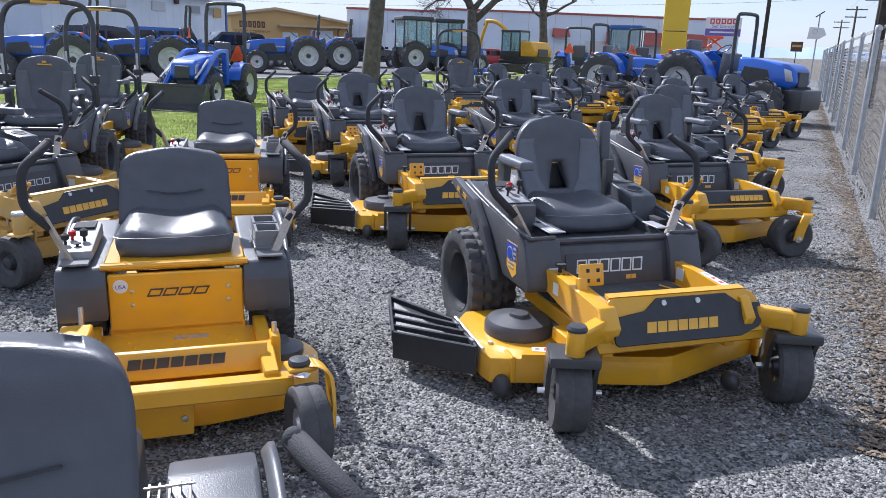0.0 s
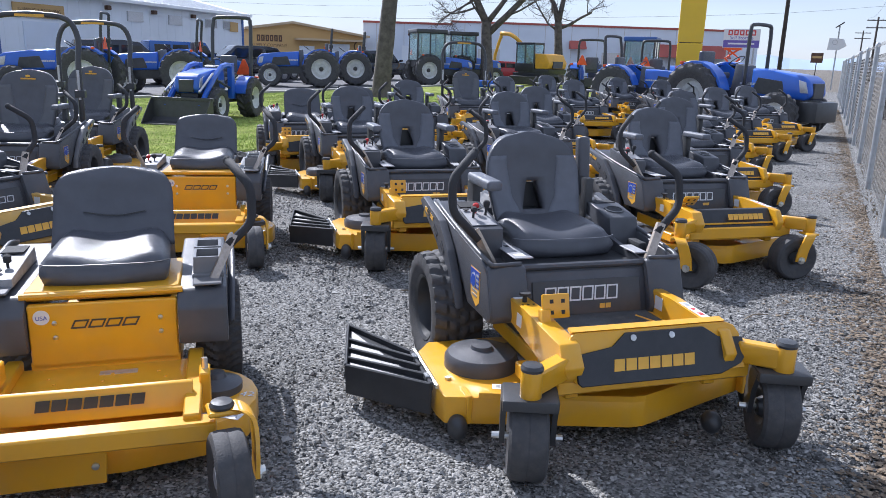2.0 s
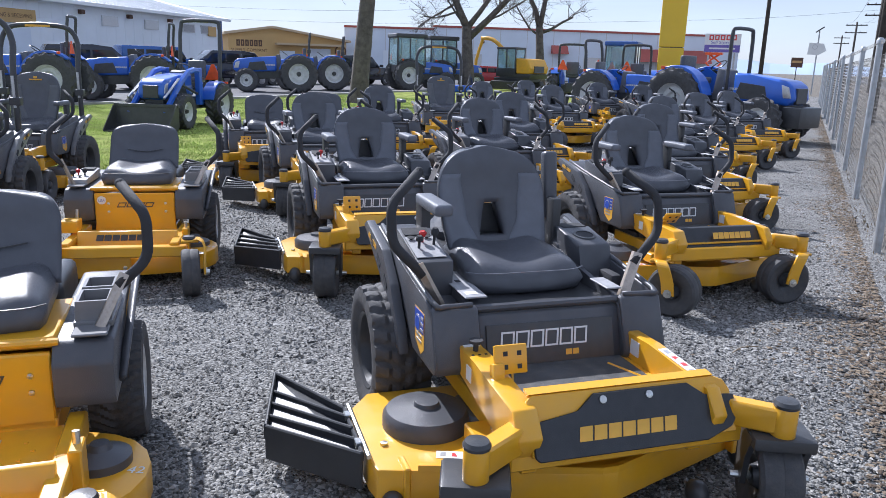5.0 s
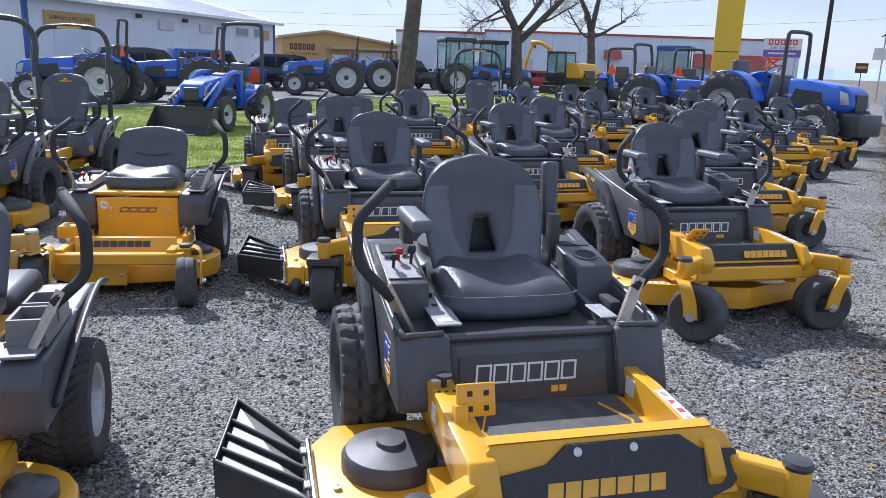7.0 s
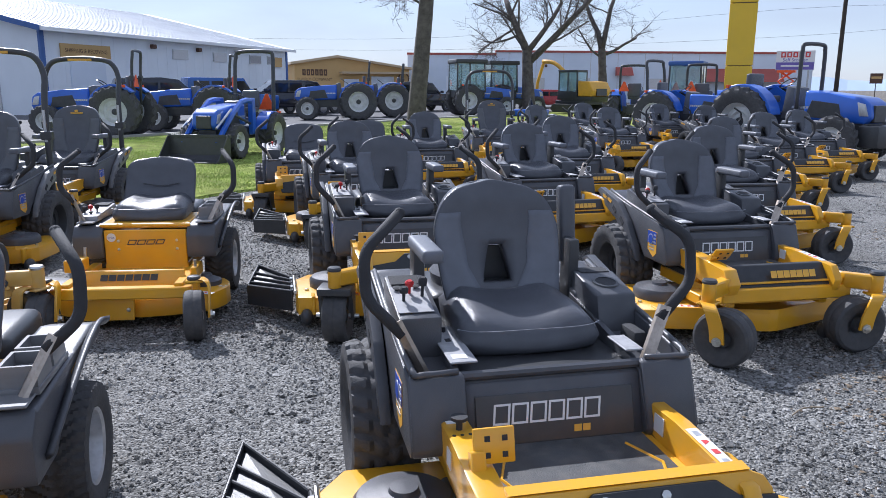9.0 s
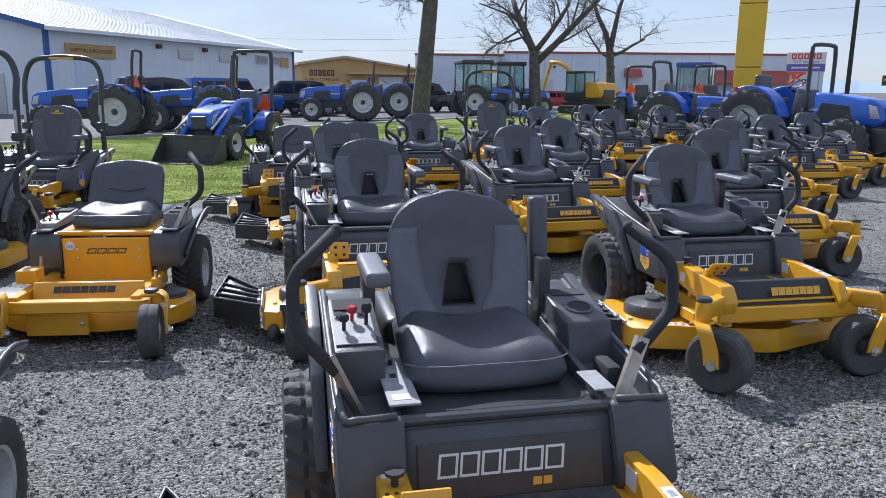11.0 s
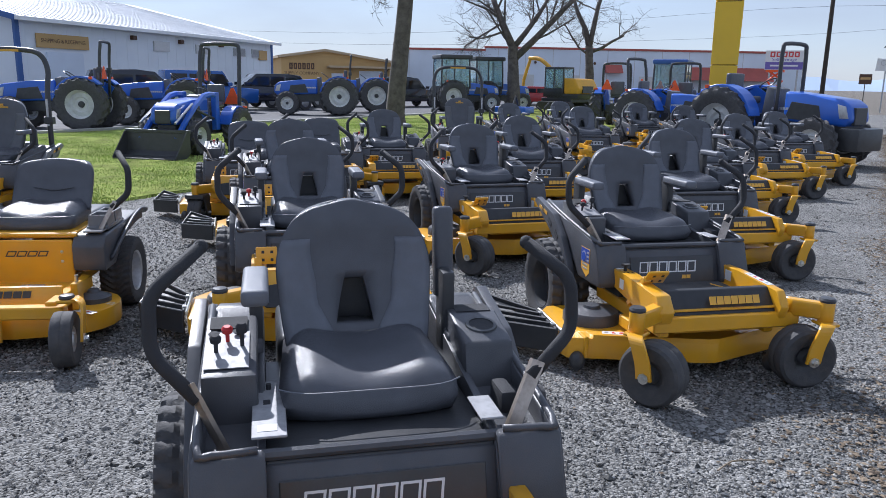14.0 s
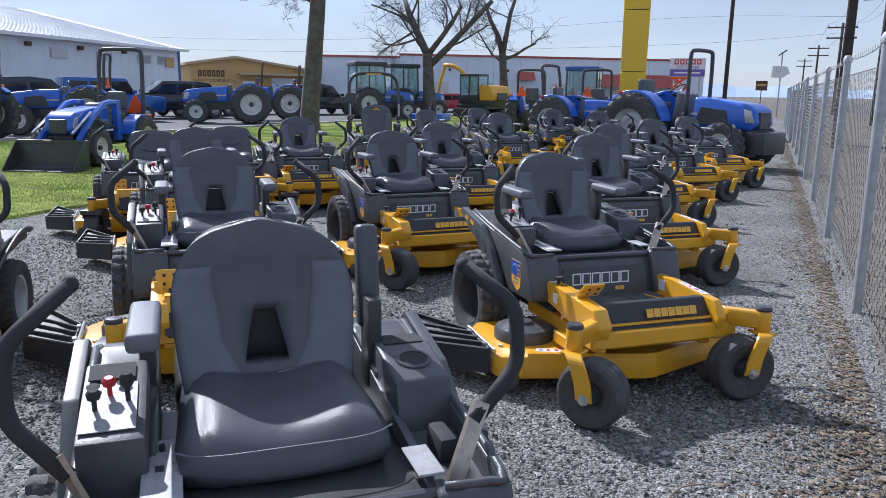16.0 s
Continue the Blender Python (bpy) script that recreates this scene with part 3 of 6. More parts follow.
def raptor(name, label, fork_yellow=False, angs=(165, 200), arms="dd", flatplate=True, rops=False, small=False, old=False, trail=0.07):
    """A zero-turn mower with a broad fabricated deck."""
    Y = M_TAN if old else M_YEL
    e = thing(name, label, "mower", "mowers on the gravel")
    top = 1.06 if small else (1.30 if rops else 1.165)
    for s in (-1, 1):
        wheel(e, "rear_wheel", 0, s * 0.50, 0.285, 0.25, M_BLK, 0.0085, 4, 24, s)
    # engine and frame behind
    part("engine", bx(-0.62, -0.16, -0.26, 0.26, 0.40, 0.70, 0.05, 3), M_BLK, e, "", True)
    part("engine_shroud", lathe([(0.20, 0.68), (0.21, 0.74), (0.16, 0.80), (0.05, 0.81), (0.001, 0.81)], (-0.40, 0, 0), "z", 28), M_PLA, e, "", True)
    part("rear_frame", bx(-0.66, 0.60, -0.33, 0.33, 0.28, 0.37, 0.012), M_BLK if not rops else Y, e)
    # side pods with trays
    prof = [(0.64, 0.41), (0.652, 0.44), (0.575, 0.640), (0.50, 0.665), (0.10, 0.715), (-0.30, 0.78), (-0.40, 0.76), (-0.36, 0.66), (-0.20, 0.60), (0.08, 0.565), (0.27, 0.49), (0.33, 0.41)]
    for s in (-1, 1):
        floor = [(x, z - 0.065 if z > 0.6 and x > -0.28 else z) for x, z in prof]
        pod = part("side_pod", prism(floor, "y", s * 0.302, s * 0.460, 0.006, 1), M_PLA, e, "charcoal plastic side pod", True)
        part("outer_skin", prism(prof, "y", s * 0.458, s * 0.487, 0.010, 2), M_PLA, pod, "", True)
        part("inner_wall", prism([(x, z - 0.025 if z > 0.6 else z) for x, z in prof], "y", s * 0.300, s * 0.322, 0.005, 1), M_PLA, pod, "", True)
        part("front_wall", prism([(0.644, 0.408), (0.660, 0.44), (0.585, 0.645), (0.548, 0.652), (0.60, 0.45), (0.60, 0.408)], "y", s * 0.302, s * 0.480, 0.008, 1), M_PLA, pod, "", True)
        part("rear_wall", prism([(0.0, 0.62), (0.0, 0.725), (-0.30, 0.778), (-0.30, 0.66)], "y", s * 0.302, s * 0.470, 0.008, 1), M_PLA, pod, "", True)
        part("rim", tube([(0.565, s * 0.32, 0.655), (0.572, s * 0.43, 0.655), (0.545, s * 0.468, 0.665), (0.10, s * 0.472, 0.722), (-0.28, s * 0.47, 0.786)], 0.011, 8, 3), M_PLA, pod, "", "all")
        # fender arm with slots, running down behind the tyre
        bm = prism([(-0.02, 0.735), (-0.34, 0.80), (-0.40, 0.77), (-0.06, 0.62), (0.10, 0.53), (0.20, 0.40), (0.31, 0.37), (0.27, 0.47), (0.14, 0.62)], "y", s * 0.492, s * 0.535, 0.010, 2)
        fen = part("fender", bm, M_PLA if not rops else M_CUP, pod, "", True)
        for k in range(3):
            m = Matrix.Translation((-0.20 + 0.13 * k, 0, 0.735 - 0.062 * k)) @ Matrix.Rotation(radians(28 + 6 * k), 4, "Y")
            part("slot", bx(-0.032, 0.032, min(s * 0.533, s * 0.538), max(s * 0.533, s * 0.538), -0.016, 0.016, 0, 1, None, m), M_GRIP, fen)
        blocks(pod, M_GOLD, 7, 0.16, 0.024, 0.3, 0.16, 0, face(-0.20, s * 0.536, 0.735, 0 if s < 0 else 180) @ Matrix.Rotation(radians(-11 * s), 4, "Y"), "gold plain blocks")
    sticker(e, 0.44, -0.4875, 0.535, 0, 1.2)
    sticker(e, 0.44, 0.4875, 0.535, 180, 1.2)
    # front panel, set back from the pods, with an inset field
    bm = prism([(0.62, 0.30), (0.63, 0.39), (0.565, 0.610), (0.48, 0.61), (0.48, 0.30)], "y", -0.305, 0.305, 0.008, 1)
    fp = part("front_panel", bm, M_PLA, e, "", True)
    m = Matrix.Translation((0.602, 0.0, 0.50)) @ Matrix.Rotation(radians(90), 4, "Z") @ Matrix.Rotation(radians(-16.5), 4, "X")
    part("panel_field", bx(-0.27, 0.27, -0.004, 0.004, -0.085, 0.075, 0.003, 1, None, m), M_BLK, fp)
    ml = m @ Matrix.Translation((-0.03, -0.0042, 0.012))
    if rops:
        blocks(fp, M_SIL, 7, 0.42, 0.045, 0.15, 0.18, 0.006, m @ Matrix.Translation((0, -0.0042, 0.0)), "outlined silver blocks")
    else:
        blocks(fp, M_WHT, 6, 0.37, 0.066, 0.12, 0.10, 0.007, ml, "outlined white blocks")
        blocks(fp, M_GOLD, 2, 0.06, 0.022, 0.1, 0.15, 0, m @ Matrix.Translation((0.085, -0.0042, -0.050)))
    part("seat_tray", bx(-0.16, 0.56, -0.305, 0.305, 0.585, 0.615, 0.008, 1), M_BLK, e)
    part("front_lip", tube([(0.545, -0.33, 0.63), (0.545, 0.33, 0.63)], 0.016, 8), M_PLA, e)
    # control console and cup holder
    con = part("control_console", prism([(0.33, 0.60), (0.335, 0.765), (-0.02, 0.83), (-0.04, 0.62)], "y", -0.470, -0.318, 0.014, 2), M_PLA, e, "", True)
    mt = Matrix.Translation((0.155, -0.402, 0.8015)) @ Matrix.Rotation(radians(10.4), 4, "Y")
    part("control_plate", bx(-0.055, 0.15, -0.062, 0.062, 0, 0.003, 0, 1, None, mt), M_PLT, con, "grey control plate")
    part("slot", bx(-0.15, -0.075, -0.055, 0.055, 0.002, 0.005, 0, 1, None, mt), M_GRIP, con)
    for k, (dx, dy, mm, hh) in enumerate(((0.06, -0.03, M_GRIP, 0.055), (0.0, 0.0, M_RED, 0.05), (0.03, 0.042, M_GRIP, 0.075), (-0.03, -0.04, M_GRIP, 0.012), (-0.04, 0.03, M_GRIP, 0.012))):
        bm = lathe([(0.006, 0.0), (0.006, hh * 0.55), (0.015, hh * 0.6), (0.017, hh * 0.85), (0.010, hh), (0.001, hh)], (dx, dy, 0.003), "z", 12)
        bm.transform(mt)
        part("knob", bm, mm, con, "red knob" if mm is M_RED else "", True)
    cup = part("cup_holder", prism([(0.24, 0.60), (0.19, 0.765), (-0.02, 0.80), (-0.10, 0.80), (-0.12, 0.64)], "y", 0.31, 0.470, 0.014, 2), M_PLA, e, "", True)
    mt = Matrix.Translation((0.08, 0.394, 0.7855)) @ Matrix.Rotation(radians(9.5), 4, "Y")
    bm = lathe([(0.041, -0.001), (0.041, 0.0035), (0.051, 0.0035), (0.053, -0.001)], (0, 0, 0), "z", 28)
    bm.transform(mt)
    part("cup_ring", bm, M_BLK, cup, "", True)
    bm = lathe([(0.001, 0.0012), (0.041, 0.0012), (0.041, -0.001)], (0, 0, 0), "z", 28)
    bm.transform(mt)
    part("cup_well", bm, M_GRIP, cup)
    part("tray_well", bx(-0.10, -0.02, 0.335, 0.455, 0.8005, 0.803), M_GRIP, cup)
    part("latch", bx(0.27, 0.39, 0.37, 0.42, 0.605, 0.68, 0.016), M_GRIP, e, "", True)
    part("bracket_plate", bx(0.38, 0.53, 0.27, 0.335, 0.665, 0.672, 0.002, 1), M_PLT, e)
    plate_r = part("bracket_plate", bx(0.16, 0.53, -0.335, -0.245, 0.665, 0.672, 0.002, 1), M_PLT, e, "grey sheet steel plate")
    part("slot", bx(0.30, 0.33, -0.305, -0.285, 0.6722, 0.6735), M_GRIP, plate_r)
    part("stud", lathe([(0.008, 0.672), (0.008, 0.688), (0.001, 0.690)], (0.22, -0.29, 0), "z", 10), M_GRIP, plate_r)
    part("label_plate", bx(0.46, 0.50, -0.32, -0.27, 0.6722, 0.6735), M_WHT, plate_r)
    lever(e, -1, (0.47, 0.39), (0.36, 0.585, 0.93), (0.27, 0.455, 1.115))
    lever(e, 1, (0.47, 0.37), (0.36, 0.585, 0.93), (0.27, 0.47, 1.10))
    if small:
        seat(e, 0, 0.25, 0.62, top, -0.08, 0.34, False, None, True, "")
    elif rops:
        seat(e, 0, 0.285, 0.64, top, -0.10, 0.36, False, M_VIN3, False, "d" + ("d" if arms else ""), True)
    else:
        seat(e, 0, 0.265, 0.63, top, -0.10, 0.36, True, M_VIN2, False, arms)
    # footwell: rails, mat, pedal, front plate
    for s in (-1, 1):
        wd = 0.085 if s < 0 else 0.05
        y = s * 0.345
        bm = prism([(0.60, 0.42), (0.60, 0.52), (0.78, 0.52), (1.14, 0.50), (1.20, 0.42), (1.16, 0.33)], "y", y - wd / 2, y + wd / 2, 0.006, 1)
        part("frame_rail", bm, Y, e, "", True)
    part("frame_rail", bx(0.30, 1.12, 0.28, 0.34, 0.26, 0.335, 0.006, 1), Y, e, "", True)
    part("frame_rail", bx(0.30, 1.12, -0.34, -0.28, 0.26, 0.335, 0.006, 1), Y, e, "", True)
    pan = part("foot_pan", bx(0.60, 1.145, -0.31, 0.32, 0.405, 0.415, 0.002, 1), Y, e)
    part("rubber_mat", prism([(0.63, -0.28), (0.63, 0.29), (1.02, 0.29), (1.12, 0.21), (1.12, -0.20), (1.02, -0.28)], "z", 0.415, 0.423, 0.003, 1), M_MAT, pan, "dusty black rubber mat")
    for s in (-1, 1):
        part("mat_strip", tube([(0.70, s * 0.20, 0.424), (0.84, s * 0.255, 0.424), (0.93, s * 0.225, 0.424)], 0.005, 5), Y, pan)
    safety_decal(e, 0.94, 0.345, 0.5125, 0, 0.22, 0.038, 3.2)
    part("label_plate", bx(0.66, 0.72, 0.317, 0.3195, 0.44, 0.50), M_WHT, e)
    part("lift_pin", lathe([(0.010, 0.51), (0.010, 0.55), (0.026, 0.552), (0.026, 0.562), (0.001, 0.564)], (0.69, -0.345, 0), "z", 14), M_GRIP, e, "", True)
    part("label_plate", bx(0.61, 0.65, -0.375, -0.315, 0.520, 0.522), M_WHT, e)
    part("label_plate", bx(0.72, 0.77, -0.3905, -0.3875, 0.43, 0.485), M_WHT, e)
    for k in range(3):
        part("hole", lathe([(0.001, 0.5215), (0.006, 0.5215), (0.006, 0.519)], (0.73, -0.37 + 0.025 * k, 0), "z", 8), M_GRIP, e)
    mp = Matrix.Translation((0.92, -0.345, 0.50)) @ Matrix.Rotation(radians(42 if fork_yellow else -14), 4, "Y")
    ped = part("pedal", bx(-0.008, 0.008, -0.015, 0.105, 0.02, 0.12, 0.007, 2, None, mp), Y, e, "", True)
    part("pedal_arm", bx(-0.018, 0.018, -0.025, 0.018, -0.20, 0.06, 0.004, 1, None, mp), Y, ped, "", True)
    for dy in (0.025, 0.075):
        for dz in (0.045, 0.09):
            part("hole", bx(0.0075, 0.009, dy - 0.008, dy + 0.008, dz - 0.008, dz + 0.008, 0, 1, None, mp), M_GRIP, ped)
    part("lift_link", tube([(0.88, -0.33, 0.22), (0.86, -0.35, 0.46)], 0.010, 8), M_CHR, e)
    part("pivot_bracket", bx(0.80, 0.96, -0.42, -0.30, 0.235, 0.30, 0.006, 1), Y, e)
    # front plate
    if flatplate:
        # x across (towards the left), -y outwards, z up the plate, which leans back
        mf = Matrix.Translation((1.215, 0, 0.30)) @ Matrix.Rotation(radians(90), 4, "Z") @ Matrix.Rotation(radians(-26), 4, "X")
        bm = prism([(-0.33, 0.06), (0.42, 0.06), (0.42, 0.20), (0.40, 0.235), (0.36, 0.252), (-0.31, 0.252), (-0.33, 0.235)], "y", 0.0, 0.014, 0.003, 1)
        bm.transform(mf)
        plate = part("front_plate", bm, Y, e, "", True)
        bm = prism([(-0.31, 0.045), (0.30, 0.045), (0.40, 0.08), (0.425, 0.11), (0.425, 0.185), (0.31, 0.19), (0.25, 0.238), (-0.10, 0.238), (-0.16, 0.185), (-0.325, 0.165), (-0.325, 0.06)], "y", -0.011, -0.001, 0.003, 1)
        bm.transform(mf)
        part("cover", bm, M_COV, plate, "black plastic cover", True)
        part("plate_lip", prism([(1.088, 0.514), (1.106, 0.530), (1.066, 0.535), (1.066, 0.525)], "y", -0.32, 0.36), Y, plate)
        mb = mf @ Matrix.Translation((0.01, -0.0112, 0.115))
        for y in (-0.07, 0.10):
            bm = lathe([(0.013, -0.011), (0.013, -0.016), (0.001, -0.019)], (y, 0, 0.215), "y", 10)
            bm.transform(mf)
            part("bolt", bm, M_CHR, plate, "", True)
        hw = 0.36
    else:
        bm = prism([(1.13, 0.30), (1.145, 0.39), (1.06, 0.50), (1.02, 0.50), (1.02, 0.30)], "y", -0.30, 0.42, 0.008, 2)
        plate = part("front_plate", bm, M_COV, e, "black plastic front cover", True)
        bm = prism([(-0.27, 0.29), (0.28, 0.29), (0.33, 0.37), (-0.30, 0.37)], "x", 1.137, 1.150, 0.004, 1)
        part("cover", bm, Y, plate, "", True)
        mb = Matrix.Translation((1.118, 0.08, 0.447)) @ Matrix.Rotation(radians(90), 4, "Z") @ Matrix.Rotation(radians(-37), 4, "X") @ Matrix.Translation((0, -0.014, 0))
        hw = 0.30
    blocks(plate, M_GOLD, 7, hw, 0.046, 0.16, 0.13, 0, mb, "gold plain blocks")
    part("cross_beam", bx(1.08, 1.17, -0.40, 0.46, 0.30, 0.385, 0.008, 1), Y, e, "", True)
    # front arms to the casters
    for s, y0, y1 in ((-1, -0.40, -0.545), (1, 0.46, 0.545)):
        bm = prism([(1.08, y0 + s * -0.06), (1.165, y0 + s * -0.06), (1.30, y1), (1.22, y1)], "z", 0.365, 0.455, 0.008, 1)
        part("front_arm", bm, Y, e, "", True)
    for y, a, fs in ((-0.545, angs[0], 1), (0.545, angs[1], -1)):
        caster(e, 1.26, y, a - 180, 0.475, fork_yellow, 0.165, 0.145, trail, Y, M_BLK, fs)
    # deck
    out = [(0.28, -0.66), (0.42, -0.76), (0.80, -0.765), (0.88, -0.75), (1.09, -0.02), (1.09, 0.04), (0.86, 0.70), (0.80, 0.74), (0.45, 0.76), (0.28, 0.62)]
    if old:
        out = [(x, y * 1.2) for x, y in out]
    deck = part("deck", prism(out, "z", 0.085, 0.205, 0.010, 2), Y, e, "", True)
    part("deck_rim", prism([(0.92, -0.62), (1.092, -0.02), (1.092, 0.04), (0.90, 0.60), (0.885, 0.59), (1.075, 0.035), (1.075, -0.02), (0.905, -0.61)], "z", 0.20, 0.225), Y, deck)
    for s in (-1, 1):
        c = (0.60, s * 0.50, 0)
        cov = part("spindle_cover", lathe([(0.165, 0.204), (0.165, 0.25), (0.15, 0.27), (0.05, 0.285), (0.045, 0.30), (0.001, 0.302)], c, "z", 32), M_PLA, deck, "black plastic belt cover", True)
        part("belt_guard", prism([(0.70, s * 0.36), (0.50, s * 0.36), (0.47, s * 0.16), (0.76, s * 0.16)], "z", 0.204, 0.262, 0.008, 1), M_PLA, cov, "", True)
        part("roller", blob((0.90, s * 0.70, 0.075), (0.055, 0.042, 0.055), 14), M_BLK, deck, "", "all")
        part("roller_bracket", bx(0.82, 0.92, s * 0.655 - 0.012, s * 0.655 + 0.012, 0.09, 0.215, 0.005, 1), Y, deck)
        part("bolt", lathe([(0.014, 0.205), (0.014, 0.216), (0.001, 0.218)], (0.72, s * 0.69, 0), "z", 8), M_CHR, deck)
    part("roller", blob((1.10, 0.36, 0.075), (0.05, 0.04, 0.05), 14), M_BLK, deck, "", "all")
    safety_decal(deck, 0.86, -0.45, 0.2055, 70, 0.17, 0.05)
    # discharge chute
    q = {"if": Vector((0.80, -0.785, 0.225)), "ib": Vector((0.45, -0.785, 0.232)), "of": Vector((0.43, -1.08, 0.185)), "ob": Vector((0.07, -1.01, 0.245))}
    a, b, c2, d2 = (q["if"], q["ib"], q["ob"], q["of"])

    def slab(name, p, q, up0, up1, down, th, parent, label=""):
        """A standing wall from p to q, of uneven height, th thick."""
        bm = bmesh.new()
        n = (q - p).cross(Vector((0, 0, 1))).normalized() * th / 2
        zz = Vector((0, 0, 1))
        lo = [bm.verts.new(v - zz * down) for v in (p - n, q - n, q + n, p + n)]
        hi = [bm.verts.new(v) for v in (p - n + zz * up0, q - n + zz * up1, q + n + zz * up1, p + n + zz * up0)]
        bm.faces.new(lo[::-1])
        bm.faces.new(hi)
        for i in range(4):
            bm.faces.new((lo[i], lo[(i + 1) % 4], hi[(i + 1) % 4], hi[i]))
        bmesh.ops.bevel(bm, geom=list(bm.edges), offset=th * 0.3, segments=1, affect="EDGES")
        return part(name, bm, M_COV, parent, label)
    bm = bmesh.new()
    drop = Vector((0, 0, -0.022))
    hi = [bm.verts.new(p + drop) for p in (a, b, c2, d2)]
    lo = [bm.verts.new(p + drop * 1.5) for p in (a, b, c2, d2)]
    bm.faces.new(hi)
    bm.faces.new(lo[::-1])
    for i in range(4):
        bm.faces.new((hi[i], hi[(i + 1) % 4], lo[(i + 1) % 4], lo[i]))
    ch = part("discharge_chute", bm, M_COV, e, "black ribbed plastic discharge chute")
    slab("front_wall", a, d2, 0.008, 0.006, 0.135, 0.016, ch)
    slab("outer_wall", d2, c2, 0.006, 0.004, 0.06, 0.014, ch)
    slab("rear_wall", c2, b, 0.004, 0.006, 0.04, 0.014, ch)
    slab("hinge_wall", b, a, 0.006, 0.008, 0.03, 0.014, ch)
    for t in (0.25, 0.50, 0.75):
        slab("rib", a.lerp(b, t), d2.lerp(c2, t * 0.9), 0.014, -0.004, 0.035, 0.014, ch)
    for t in (0.2, 0.8):
        part("hinge_clip", bx(-0.02, 0.02, -0.012, 0.012, -0.01, 0.016, 0.003, 1, None, Matrix.Translation(a.lerp(b, t))), M_CHR, ch)
    part("hinge", tube([(0.82, -0.765, 0.222), (0.43, -0.765, 0.232)], 0.010, 8), M_CHR, e)
    if rops:
        w = 0.44
        path = [(-0.30, -w, 0.36), (-0.30, -w, 1.30), (-0.36, -w, 1.62), (-0.38, -w + 0.10, 1.80), (-0.38, -0.1, 1.84), (-0.38, 0.1, 1.84), (-0.38, w - 0.10, 1.80), (-0.36, w, 1.62), (-0.30, w, 1.30), (-0.30, w, 0.36)]
        hoop = part("roll_bar", tube(path, 0.029, 10, 4), M_BLK, e, "black steel roll bar", "all")
        part("decal", bx(-0.349, -0.341, -0.14, 0.14, 1.815, 1.84), M_GOLD, hoop)
        for s in (-1, 1):
            part("decal", bx(-0.30, -0.262, s * w - 0.012, s * w + 0.012, 1.0, 1.3), M_SIL, hoop)
            part("hinge_pin", bx(-0.34, -0.26, s * w - 0.05, s * w + 0.05, 1.02, 1.10, 0.01), M_BLK, hoop)
    return e


